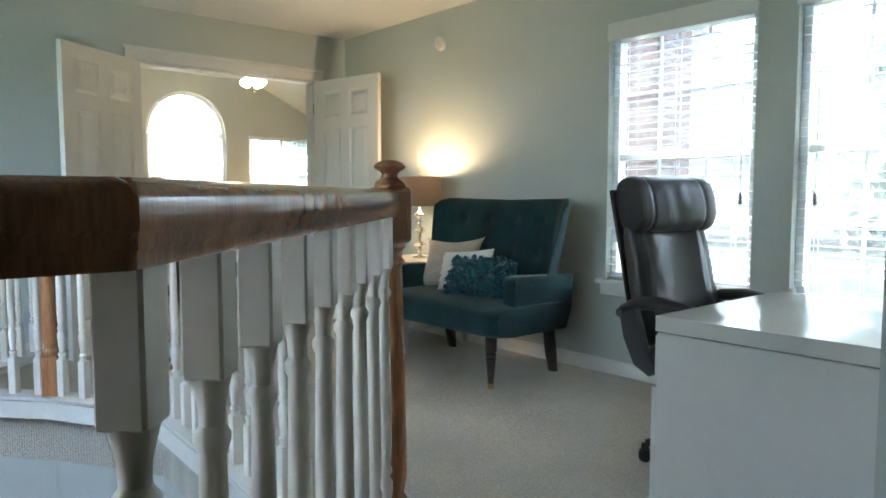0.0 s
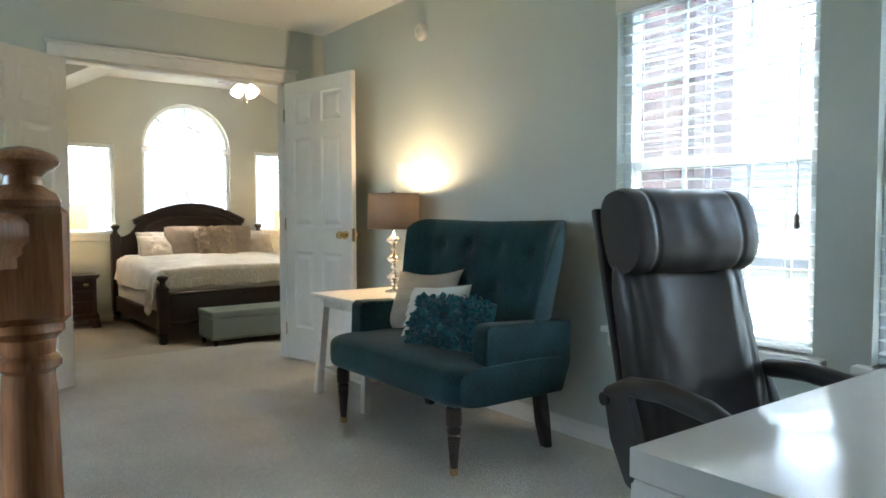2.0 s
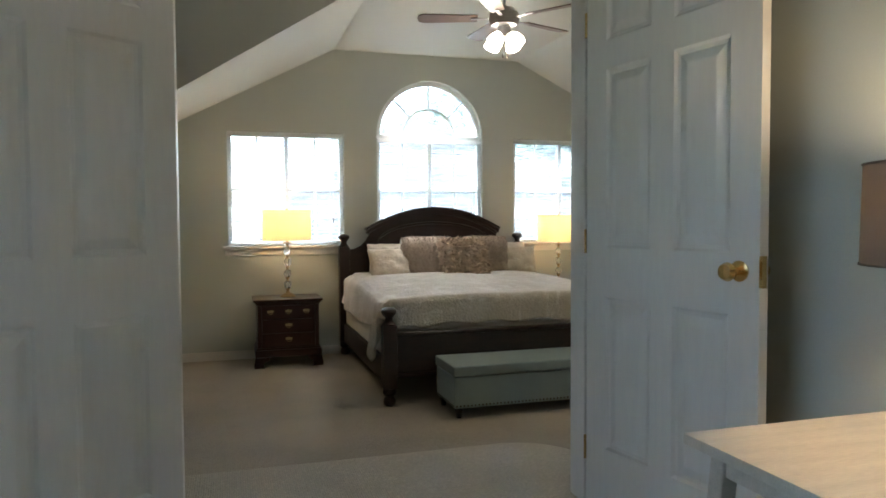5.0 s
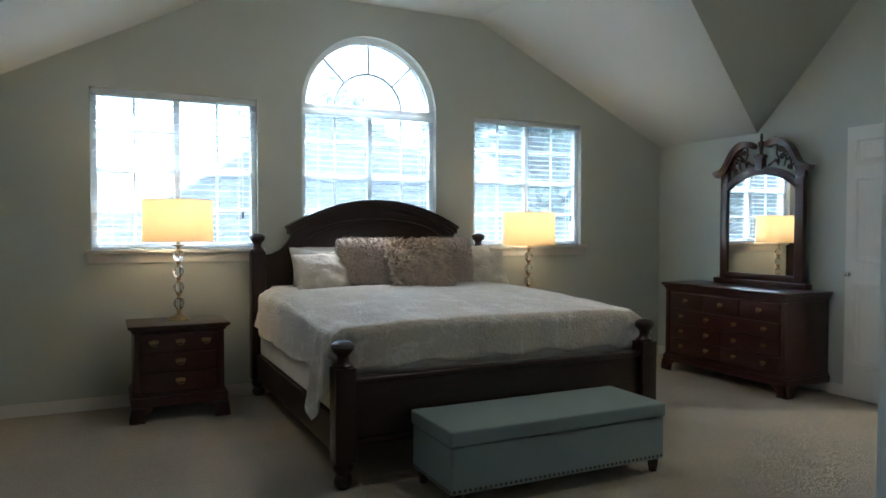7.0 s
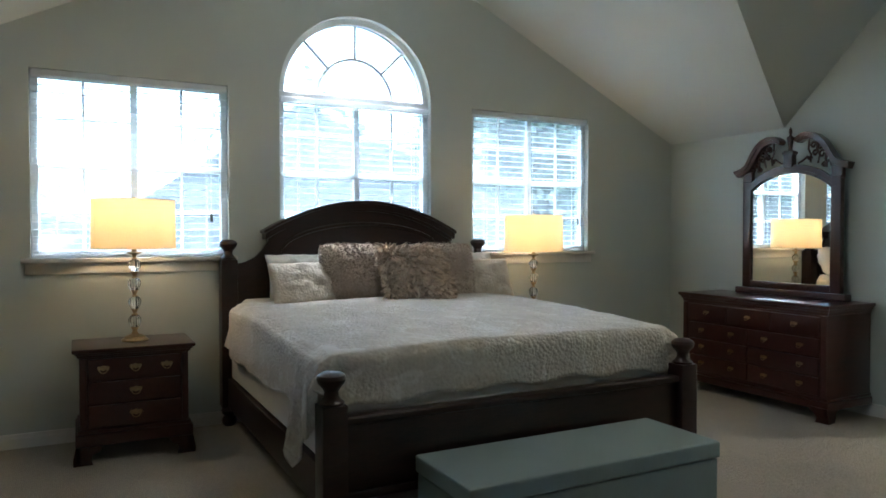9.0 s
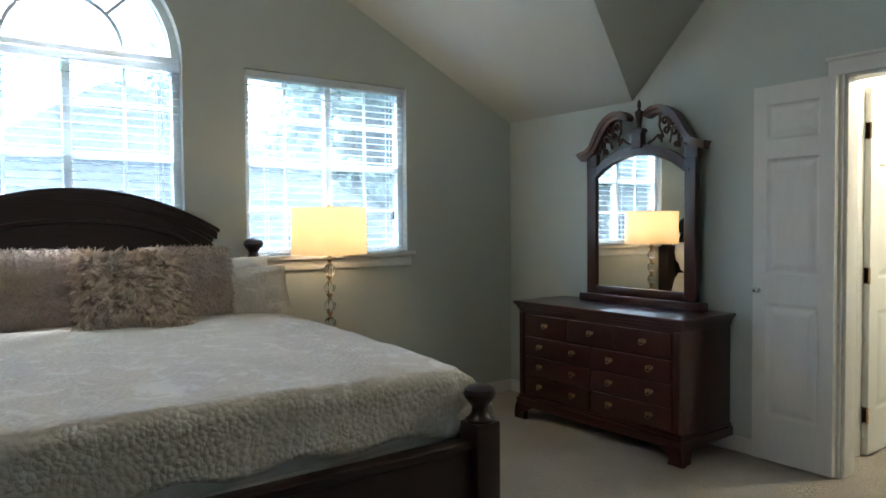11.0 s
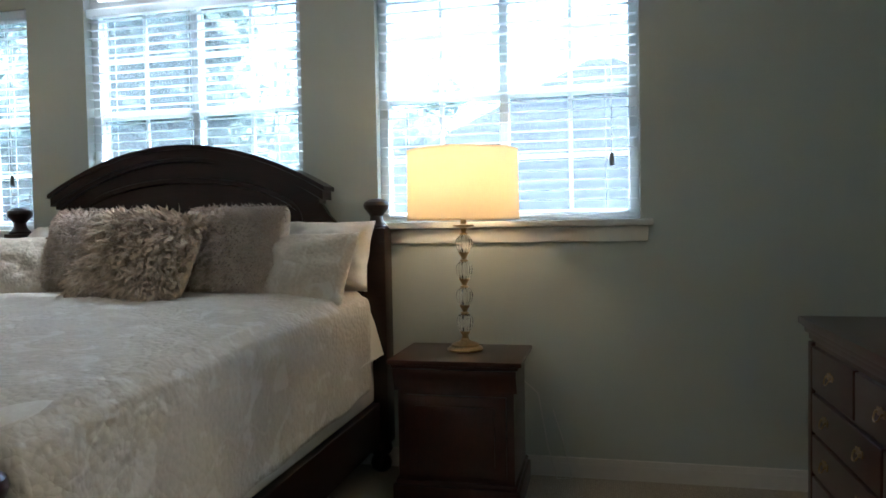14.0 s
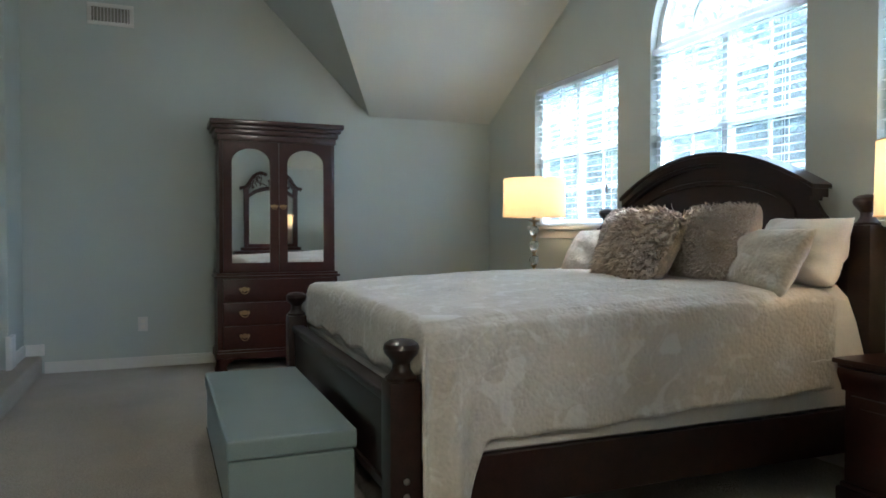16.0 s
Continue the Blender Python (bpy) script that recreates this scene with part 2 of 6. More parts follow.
def quilting(m, pitch, depth, blotch):
    """Diagonal stitched lattice with a puckered surface, and paler woven sprigs."""
    nt = m.node_tree
    p = nt.nodes["Principled BSDF"]
    tc, warp, mixv = nt.nodes.new("ShaderNodeTexCoord"), nt.nodes.new("ShaderNodeTexNoise"), nt.nodes.new("ShaderNodeMixRGB")
    warp.inputs["Scale"].default_value = 11.0
    mixv.blend_type, mixv.inputs["Fac"].default_value = "ADD", 0.022
    nt.links.new(tc.outputs["Object"], warp.inputs["Vector"])
    nt.links.new(tc.outputs["Object"], mixv.inputs["Color1"])
    nt.links.new(warp.outputs["Color"], mixv.inputs["Color2"])
    folds = []
    for axis in ((1.0, 1.0, 1.2), (1.0, -1.0, 0.0)):
        dot, scale, pp = nt.nodes.new("ShaderNodeVectorMath"), nt.nodes.new("ShaderNodeMath"), nt.nodes.new("ShaderNodeMath")
        dot.operation, dot.inputs[1].default_value = "DOT_PRODUCT", axis
        scale.operation, scale.inputs[1].default_value = "MULTIPLY", math.pi / (pitch * 1.414)
        pp.operation = "SINE"
        av, pw = nt.nodes.new("ShaderNodeMath"), nt.nodes.new("ShaderNodeMath")
        av.operation, pw.operation, pw.inputs[1].default_value = "ABSOLUTE", "POWER", 0.3
        nt.links.new(mixv.outputs["Color"], dot.inputs[0])
        nt.links.new(dot.outputs["Value"], scale.inputs[0])
        nt.links.new(scale.outputs[0], pp.inputs[0])
        nt.links.new(pp.outputs[0], av.inputs[0])
        nt.links.new(av.outputs[0], pw.inputs[0])
        folds.append(pw)
    least = nt.nodes.new("ShaderNodeMath")
    least.operation = "MINIMUM"
    nt.links.new(folds[0].outputs[0], least.inputs[0])
    nt.links.new(folds[1].outputs[0], least.inputs[1])
    pk = nt.nodes.new("ShaderNodeTexVoronoi")
    pk.inputs["Scale"].default_value, pk.inputs["Randomness"].default_value = 56.0, 1.0
    nt.links.new(mixv.outputs["Color"], pk.inputs["Vector"])
    faint = nt.nodes.new("ShaderNodeMath")
    faint.operation, faint.inputs[1].default_value = "MULTIPLY", 0.42
    nt.links.new(least.outputs[0], faint.inputs[0])
    hgt = nt.nodes.new("ShaderNodeMath")
    hgt.operation, hgt.inputs[2].default_value = "MULTIPLY_ADD", 0.0
    hgt.inputs[1].default_value = -1.9
    nt.links.new(faint.outputs[0], hgt.inputs[2])
    nt.links.new(pk.outputs["Distance"], hgt.inputs[0])
    b = nt.nodes.new("ShaderNodeBump")
    b.inputs["Strength"].default_value, b.inputs["Distance"].default_value = 1.0, depth
    nt.links.new(hgt.outputs[0], b.inputs["Height"])
    nt.links.new(p.inputs["Normal"].links[0].from_socket, b.inputs["Normal"])
    nt.links.new(b.outputs["Normal"], p.inputs["Normal"])
    n = nt.nodes.new("ShaderNodeTexNoise")
    n.inputs["Scale"].default_value, n.inputs["Detail"].default_value, n.inputs["Distortion"].default_value = blotch, 4.0, 1.2
    nt.links.new(tc.outputs["Object"], n.inputs["Vector"])
    r = nt.nodes.new("ShaderNodeMapRange")
    r.inputs["From Min"].default_value, r.inputs["From Max"].default_value = 0.56, 0.63
    r.inputs["To Min"].default_value, r.inputs["To Max"].default_value = 0.0, 0.55
    stem, away, line = nt.nodes.new("ShaderNodeTexNoise"), nt.nodes.new("ShaderNodeMath"), nt.nodes.new("ShaderNodeMapRange")
    stem.inputs["Scale"].default_value, stem.inputs["Detail"].default_value, stem.inputs["Distortion"].default_value = blotch * 0.55, 1.0, 0.6
    nt.links.new(tc.outputs["Object"], stem.inputs["Vector"])
    away.operation, away.inputs[1].default_value, away.inputs[2].default_value = "COMPARE", 0.5, 0.016
    nt.links.new(stem.outputs["Fac"], away.inputs[0])
    line.inputs["To Max"].default_value = 0.22
    nt.links.new(away.outputs[0], line.inputs["Value"])
    both = nt.nodes.new("ShaderNodeMath")
    both.operation = "MAXIMUM"
    nt.links.new(n.outputs["Fac"], r.inputs["Value"])
    nt.links.new(r.outputs["Result"], both.inputs[0])
    nt.links.new(line.outputs["Result"], both.inputs[1])
    mx = nt.nodes.new("ShaderNodeMixRGB")
    mx.inputs["Color2"].default_value = (0.72, 0.70, 0.66, 1)
    nt.links.new(both.outputs[0], mx.inputs["Fac"])
    nt.links.new(p.inputs["Base Color"].links[0].from_socket, mx.inputs["Color1"])
    nt.links.new(mx.outputs["Color"], p.inputs["Base Color"])


quilting(quilt_cloth, 0.05, 0.0021, 8.0)
quilting(sham_cloth, 0.045, 0.0014, 9.0)
lf_ = leafage.node_tree
lt_, lm_ = lf_.nodes.new("ShaderNodeBsdfTranslucent"), lf_.nodes.new("ShaderNodeMixShader")
lt_.inputs["Color"].default_value, lm_.inputs["Fac"].default_value = (0.42, 0.48, 0.41, 1), 0.6
lf_.links.new(lf_.nodes["Principled BSDF"].outputs["BSDF"], lm_.inputs[1])
lf_.links.new(lt_.outputs["BSDF"], lm_.inputs[2])
lf_.links.new(lm_.outputs["Shader"], lf_.nodes["Material Output"].inputs["Surface"])
tr_ = slat_vinyl.node_tree
sl_, ms_ = tr_.nodes.new("ShaderNodeBsdfTranslucent"), tr_.nodes.new("ShaderNodeMixShader")
sl_.inputs["Color"].default_value, ms_.inputs["Fac"].default_value = (0.90, 0.93, 0.94, 1), 0.5
tr_.links.new(tr_.nodes["Principled BSDF"].outputs["BSDF"], ms_.inputs[1])
tr_.links.new(sl_.outputs["BSDF"], ms_.inputs[2])
tr_.links.new(ms_.outputs["Shader"], tr_.nodes["Material Output"].inputs["Surface"])


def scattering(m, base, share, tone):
    """Lets part of the light scatter through: a haze put over a pane's view, the wires of a screen."""
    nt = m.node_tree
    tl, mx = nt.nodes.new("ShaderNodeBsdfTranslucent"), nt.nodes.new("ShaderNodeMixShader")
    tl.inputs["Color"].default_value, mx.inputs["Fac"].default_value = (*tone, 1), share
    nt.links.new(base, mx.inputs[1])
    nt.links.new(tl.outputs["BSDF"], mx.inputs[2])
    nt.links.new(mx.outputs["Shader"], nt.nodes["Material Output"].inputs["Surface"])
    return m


# tint darkens the view outside; scatter lays a painted haze over it
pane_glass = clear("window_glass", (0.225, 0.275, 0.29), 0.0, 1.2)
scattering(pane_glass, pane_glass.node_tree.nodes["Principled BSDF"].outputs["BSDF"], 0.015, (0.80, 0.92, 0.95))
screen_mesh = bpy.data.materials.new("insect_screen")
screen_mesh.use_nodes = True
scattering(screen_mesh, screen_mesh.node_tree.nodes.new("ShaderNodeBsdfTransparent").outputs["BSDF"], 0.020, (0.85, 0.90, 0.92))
crystal = clear("crystal", (0.97, 0.96, 0.94), 0.02, 1.5)
crystal.node_tree.nodes["Principled BSDF"].inputs["Transmission Weight"].default_value = 1.0
mirror_glass = bpy.data.materials.new("mirror_glass")
mirror_glass.use_nodes = True
mp_ = mirror_glass.node_tree.nodes["Principled BSDF"]
mp_.inputs["Base Color"].default_value, mp_.inputs["Metallic"].default_value, mp_.inputs["Roughness"].default_value = (0.88, 0.9, 0.89, 1), 1.0, 0.015


def glowing(name, color, strength):
    m = bpy.data.materials.new(name)
    m.use_nodes = True
    p = m.node_tree.nodes["Principled BSDF"]
    p.inputs["Base Color"].default_value = (*color, 1)
    p.inputs["Emission Color"].default_value, p.inputs["Emission Strength"].default_value = (*color, 1), strength
    return m


bulb_glow = glowing("lit_bulb", (1.0, 0.72, 0.38), 1.2)
fan_globe = glowing("lit_frosted_glass", (1.0, 0.93, 0.80), 0.35)


# ---- mesh helpers ----
def box(bm, x0, x1, y0, y1, z0, z1, turn=None):
    vs = [bm.verts.new(Vector((x, y, z))) for z in (z0, z1) for y in (y0, y1) for x in (x0, x1)]
    if turn is not None:
        for v in vs:
            v.co = turn @ v.co
    for q in ((0, 2, 3, 1), (4, 5, 7, 6), (0, 1, 5, 4), (2, 6, 7, 3), (0, 4, 6, 2), (1, 3, 7, 5)):
        bm.faces.new([vs[i] for i in q])
    return vs


def bevelled(bm, width, segments=2):
    bmesh.ops.bevel(bm, geom=bm.edges[:], offset=width, offset_type="OFFSET", segments=segments, profile=0.6, affect="EDGES", clamp_overlap=True)
    return bm


def block(x0, x1, y0, y1, z0, z1, width=0.004, segments=2, turn=None):
    bm = bmesh.new()
    box(bm, x0, x1, y0, y1, z0, z1, turn)
    return bevelled(bm, width, segments) if width else bm


def lathe(bm, profile, sides=20, centre=(0, 0), start=0.0):
    """A turned body from (radius, height) pairs, bottom to top."""
    rings = []
    for r, z in profile:
        rings.append([bm.verts.new((centre[0] + r * math.cos(start + math.tau * i / sides), centre[1] + r * math.sin(start + math.tau * i / sides), z)) for i in range(sides)])
    for a, b in zip(rings, rings[1:]):
        for i in range(sides):
            bm.faces.new((a[i], a[(i + 1) % sides], b[(i + 1) % sides], b[i]))
    bm.faces.new(rings[0][::-1])
    bm.faces.new(rings[-1])
    return bm


def prism(bm, outline, axis, a, b):
    """An outline of (u, v) pairs drawn out along axis from a to b; x: (y, z), y: (x, z), z: (x, y)."""
    def at(u, v, w):
        return {"x": (w, u, v), "y": (u, w, v), "z": (u, v, w)}[axis]
    lo = [bm.verts.new(at(u, v, a)) for u, v in outline]
    hi = [bm.verts.new(at(u, v, b)) for u, v in outline]
    n = len(outline)
    for i in range(n):
        bm.faces.new((lo[i], lo[(i + 1) % n], hi[(i + 1) % n], hi[i]))
    bm.faces.new(lo[::-1])
    bm.faces.new(hi)
    bmesh.ops.recalc_face_normals(bm, faces=bm.faces[:])
    return bm


def tube(bm, points, radius, sides=8):
    """A round bar along points."""
    rings = []
    for i, p in enumerate(points):
        p = Vector(p)
        way = (Vector(points[min(i + 1, len(points) - 1)]) - Vector(points[max(i - 1, 0)])).normalized()
        side = way.cross(Vector((0.13, 0.21, 0.97))).normalized()
        up = side.cross(way)
        r = radius[i] if isinstance(radius, (list, tuple)) else radius
        rings.append([bm.verts.new(p + r * (math.cos(math.tau * k / sides) * side + math.sin(math.tau * k / sides) * up)) for k in range(sides)])
    for a, b in zip(rings, rings[1:]):
        for k in range(sides):
            bm.faces.new((a[k], a[(k + 1) % sides], b[(k + 1) % sides], b[k]))
    bm.faces.new(rings[0][::-1])
    bm.faces.new(rings[-1])
    return bm


def ball(bm, r, centre, squash=1.0, rows=8, sides=14):
    prof = [(max(0.0008, r * math.sin(math.pi * i / rows)), centre[2] - squash * r * math.cos(math.pi * i / rows)) for i in range(rows + 1)]
    return lathe(bm, prof, sides, centre[:2])


def sheet(bm, nu, nv, at, wrap=False):
    """A grid of points at(u, v), u and v from 0 to 1."""
    g = [[bm.verts.new(at(i / nu, j / nv)) for j in range(nv + 1)] for i in range(nu if wrap else nu + 1)]
    for i in range(nu):
        for j in range(nv):
            bm.faces.new((g[i][j], g[(i + 1) % len(g)][j], g[(i + 1) % len(g)][j + 1], g[i][j + 1]))
    return g


def to_mesh(name, bm, mat, smooth=30):
    me = bpy.data.meshes.new(name)
    bmesh.ops.recalc_face_normals(bm, faces=bm.faces[:])
    bm.to_mesh(me)
    bm.free()
    me.materials.append(mat)
    if smooth:
        me.polygons.foreach_set("use_smooth", [True] * len(me.polygons))
        me.set_sharp_from_angle(angle=radians(smooth))
    return me


def part(name, bm, mat, parent, label="", smooth=30):
    ob = new(name, to_mesh(name, bm, mat, smooth))
    ob.parent = parent
    return tagged(ob, label)


def piece(name, me, parent, m=None):
    ob = new(name, me)
    ob.parent = parent
    if m is not None:
        ob.matrix_basis = m
    return ob


def thing(name, label, category, at=(0, 0, 0), rz=0.0, group="", kind=""):
    ob = new(name)
    ob.empty_display_size = 0.1
    ob.matrix_basis = pose(*at, 0, 0, rz)
    return tagged(ob, label, category, group, kind)


def structure(name, bm, mat, label, category, smooth=30):
    return tagged(new(name, to_mesh(name, bm, mat, smooth)), label, category, "", "structure")


# ---- the plan ----
BED_Z = -0.275            # bedroom floor, two low steps under the loft
STEP_Z = -0.137
LOFT_TOP, KNEE, VAULT = 2.45, 1.83, 2.84
WEST, EAST, NORTH = 1.07, 7.14, 10.30     # bedroom walls
DOORWALL, DOORBACK = 5.46, 5.58
LOFT_EAST = 3.60
RIDGE_W, RIDGE_E, HIP, FLAT = 3.02, 5.03, 9.12, 8.11
SILL, HEAD = 0.85, 1.99
BW = [(1.957, 3.11), (3.453, 4.624), (4.99, 6.157)]
LW = [(1.735, 2.62), (0.66, 1.54)]
LSILL, LHEAD = 0.572, 2.03
OPEN_W, OPEN_E, OPEN_TOP = 1.80, 3.29, 2.06
CL_S, CL_N = 6.95, 7.81
GROUND = -3.3
SW_S, SW_N, SW_Z0, SW_Z1 = 2.0, 5.1, 0.95, 2.34    # unseen stairwell window, added to light the loft from the west

# floors
bm = bmesh.new()
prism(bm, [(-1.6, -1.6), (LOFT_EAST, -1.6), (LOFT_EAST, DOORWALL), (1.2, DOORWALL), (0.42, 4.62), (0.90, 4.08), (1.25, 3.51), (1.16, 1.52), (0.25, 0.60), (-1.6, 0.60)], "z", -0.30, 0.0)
structure("floor_loft", bm, lit_carpet, "looped carpet on the loft floor, coloured paler for its daylight", "floor")


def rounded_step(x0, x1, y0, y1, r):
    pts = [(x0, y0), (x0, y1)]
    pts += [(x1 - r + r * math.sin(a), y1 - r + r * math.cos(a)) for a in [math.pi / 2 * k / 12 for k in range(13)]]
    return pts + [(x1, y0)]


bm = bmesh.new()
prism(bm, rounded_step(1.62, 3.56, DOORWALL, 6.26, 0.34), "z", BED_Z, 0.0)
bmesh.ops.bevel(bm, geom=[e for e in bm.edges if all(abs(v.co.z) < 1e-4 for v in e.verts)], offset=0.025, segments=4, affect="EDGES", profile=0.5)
structure("step_upper", bm, lit_carpet, "carpeted landing with a rounded nosing, coloured paler for its light", "step")
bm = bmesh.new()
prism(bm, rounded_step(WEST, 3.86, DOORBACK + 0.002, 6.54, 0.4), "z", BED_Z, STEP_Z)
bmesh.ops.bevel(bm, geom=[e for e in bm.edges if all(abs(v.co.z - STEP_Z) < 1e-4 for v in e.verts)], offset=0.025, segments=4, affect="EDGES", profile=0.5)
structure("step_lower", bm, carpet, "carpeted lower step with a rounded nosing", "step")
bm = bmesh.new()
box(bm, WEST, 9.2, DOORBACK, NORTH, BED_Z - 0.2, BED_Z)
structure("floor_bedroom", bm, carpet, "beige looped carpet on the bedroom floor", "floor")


def wall_with_holes(name, axis, a, b, u0, u1, z0, z1, holes, mat, label):
    """A wall between a and b across its axis, from u0 to u1, with rectangular openings (u, u, z, z), built of butted blocks."""
    bm = bmesh.new()
    cuts = sorted(holes)
    u = u0
    def slab(p, q, lo, hi):
        if q - p > 1e-4 and hi - lo > 1e-4:
            if axis == "y":
                box(bm, p, q, a, b, lo, hi)
            else:
                box(bm, a, b, p, q, lo, hi)
    for h in cuts:
        slab(u, h[0], z0, z1)
        slab(h[0], h[1], z0, h[2])
        slab(h[0], h[1], h[3], z1)
        u = h[1]
    slab(u, u1, z0, z1)
    bmesh.ops.remove_doubles(bm, verts=bm.verts[:], dist=1e-5)
    return structure(name, bm, mat, label, "wall", 0)


wall_with_holes("wall_door", "y", DOORWALL, DOORBACK, -1.6, EAST + 0.12, BED_Z - 0.2, VAULT + 0.3, [(OPEN_W, OPEN_E, -0.4, OPEN_TOP)], wall_paint, "grey-green painted wall with a double door opening")
wall_with_holes("wall_loft_east", "x", LOFT_EAST, LOFT_EAST + 0.14, -1.6, DOORWALL, -0.3, LOFT_TOP + 0.1, [(LW[1][0], LW[1][1], LSILL, LHEAD), (LW[0][0], LW[0][1], LSILL, LHEAD)], wall_paint, "grey-green painted wall with two windows")
wall_with_holes("wall_loft_nook", "y", 0.46, 0.575, 1.75, LOFT_EAST, 0, LOFT_TOP, [], wall_paint, "grey-green painted wall behind the desk")
wall_with_holes("wall_loft_south", "y", -1.72, -1.6, -1.72, LOFT_EAST + 0.14, -3.3, LOFT_TOP + 0.1, [], wall_paint, "grey-green painted wall")
wall_with_holes("wall_loft_west", "x", -1.72, -1.6, -1.6, DOORBACK, -3.3, LOFT_TOP + 0.1, [(SW_S, SW_N, SW_Z0, SW_Z1)], wall_paint, "grey-green painted stairwell wall")
wall_with_holes("wall_passage", "y", DOORBACK, 6.42, WEST - 0.12, 1.62, BED_Z, VAULT + 0.3, [], wall_paint, "grey-green painted wall beside the steps")
wall_with_holes("wall_bedroom_west", "x", WEST - 0.12, WEST, 6.42, NORTH + 0.14, BED_Z - 0.2, VAULT + 0.3, [], wall_paint, "grey-green painted wall")
wall_with_holes("wall_bedroom_east", "x", EAST, EAST + 0.12, DOORBACK, NORTH + 0.14, BED_Z - 0.2, VAULT + 0.3, [(CL_S, CL_N, BED_Z - 0.06, BED_Z + 2.05)], wall_paint, "grey-green painted wall with a doorway")

# window wall with an arched middle opening
bm = bmesh.new()
xs = [WEST - 0.12, BW[0][0], BW[0][1], BW[1][0], BW[1][1], BW[2][0], BW[2][1], EAST + 0.12]
y0, y1 = NORTH, NORTH + 0.14
for i in (0, 2, 4, 6):
    box(bm, xs[i], xs[i + 1], y0, y1, BED_Z - 0.2, VAULT + 0.3)
for i in (1, 5):
    box(bm, xs[i], xs[i + 1], y0, y1, BED_Z - 0.2, SILL)
    box(bm, xs[i], xs[i + 1], y0, y1, HEAD, VAULT + 0.3)
box(bm, xs[3], xs[4], y0, y1, BED_Z - 0.2, SILL)
ARC_X, ARC_R = (BW[1][0] + BW[1][1]) / 2, (BW[1][1] - BW[1][0]) / 2
arc = [(ARC_X + ARC_R * math.cos(math.pi * k / 32), HEAD + ARC_R * math.sin(math.pi * k / 32)) for k in range(33)]
for (xa, za), (xb, zb) in zip(arc, arc[1:]):
    prism(bm, [(xb, zb), (xa, za), (xa, VAULT + 0.3), (xb, VAULT + 0.3)], "y", y0, y1)
structure("wall_window", bm, wall_paint, "grey-green painted wall with an arched window between two square ones", "wall", 0)

# ceilings
bm = bmesh.new()
prism(bm, [(-1.72, -1.72), (LOFT_EAST + 0.14, -1.72), (LOFT_EAST + 0.14, DOORWALL), (-1.72, DOORWALL)], "z", LOFT_TOP, LOFT_TOP + 0.12)
structure("ceiling_loft", bm, ceiling_paint, "cream painted loft ceiling", "ceiling", 0)
bm = bmesh.new()


def vault(pts):
    lo = [bm.verts.new(p) for p in pts]
    hi = [bm.verts.new((p[0], p[1], p[2] + 0.1)) for p in pts]
    n = len(pts)
    bm.faces.new(lo)
    bm.faces.new(hi[::-1])
    for i in range(n):
        bm.faces.new((lo[i], hi[i], hi[(i + 1) % n], lo[(i + 1) % n]))


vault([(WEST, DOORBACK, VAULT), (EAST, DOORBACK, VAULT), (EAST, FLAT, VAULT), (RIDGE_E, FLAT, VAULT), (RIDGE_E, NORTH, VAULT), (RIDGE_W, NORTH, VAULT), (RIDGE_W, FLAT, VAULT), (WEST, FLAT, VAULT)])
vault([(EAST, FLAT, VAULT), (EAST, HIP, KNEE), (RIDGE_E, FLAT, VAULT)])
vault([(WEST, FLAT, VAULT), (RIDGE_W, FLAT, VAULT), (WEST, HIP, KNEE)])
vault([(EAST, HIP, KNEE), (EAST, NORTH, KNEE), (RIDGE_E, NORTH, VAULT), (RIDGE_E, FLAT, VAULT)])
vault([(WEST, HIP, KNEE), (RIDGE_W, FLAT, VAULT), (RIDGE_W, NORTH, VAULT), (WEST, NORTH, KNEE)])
structure("ceiling_bedroom", bm, dimmed_ceiling_paint, "vaulted bedroom ceiling with sloped sides, white paint darkened to dim it", "ceiling", 0)

# stairwell below the rail and the little hall behind the closet doorway
bm = bmesh.new()
well = [(1.2, DOORWALL), (0.42, 4.62), (0.90, 4.08), (1.25, 3.51), (1.16, 1.52), (0.25, 0.60), (-1.6, 0.60)]
for (xa, ya), (xb, yb) in zip(well, well[1:]):
    d = Vector((yb - ya, xa - xb)).normalized() * 0.06
    prism(bm, [(xa, ya), (xb, yb), (xb - d.x, yb - d.y), (xa - d.x, ya - d.y)], "z", -3.2, -0.30)
structure("wall_stairwell", bm, wall_paint, "grey-green painted stairwell wall", "wall", 0)
bm = bmesh.new()
box(bm, -1.6, LOFT_EAST, -1.6, DOORWALL, -3.4, -3.2)
# unseen slabs that keep outside light from rising through the stairwell
box(bm, LOFT_EAST, LOFT_EAST + 0.14, -1.6, DOORWALL, -3.2, -0.3)
box(bm, -1.6, LOFT_EAST + 0.14, DOORWALL, DOORBACK, -3.2, BED_Z - 0.2)
structure("floor_stairwell", bm, carpet, "beige carpet at the foot of the stairs, with unseen light-blocking slabs", "floor")
stairs = thing("staircase", "carpeted stairs going down below the white balusters", "stairs", (0, 0, 0))
for k in range(14):
    part("tread", block(-1.58, -0.45, 3.9 - 0.26 * k, 3.9 - 0.26 * k + 0.28, -3.2, -0.22 - 0.2 * k, 0.012), carpet, stairs)
bm = bmesh.new()
box(bm, EAST + 0.12, 9.2, 7.92, 8.04, BED_Z, 2.4)
box(bm, EAST + 0.12, 9.2, 6.6, 6.72, BED_Z, 2.4)
box(bm, 9.08, 9.2, 6.72, 7.92, BED_Z, 2.4)
structure("wall_hall", bm, wall_paint, "painted walls of the small hall behind the doorway", "wall", 0)
bm = bmesh.new()
box(bm, EAST + 0.12, 9.2, 6.6, 8.04, 2.2, 2.3)
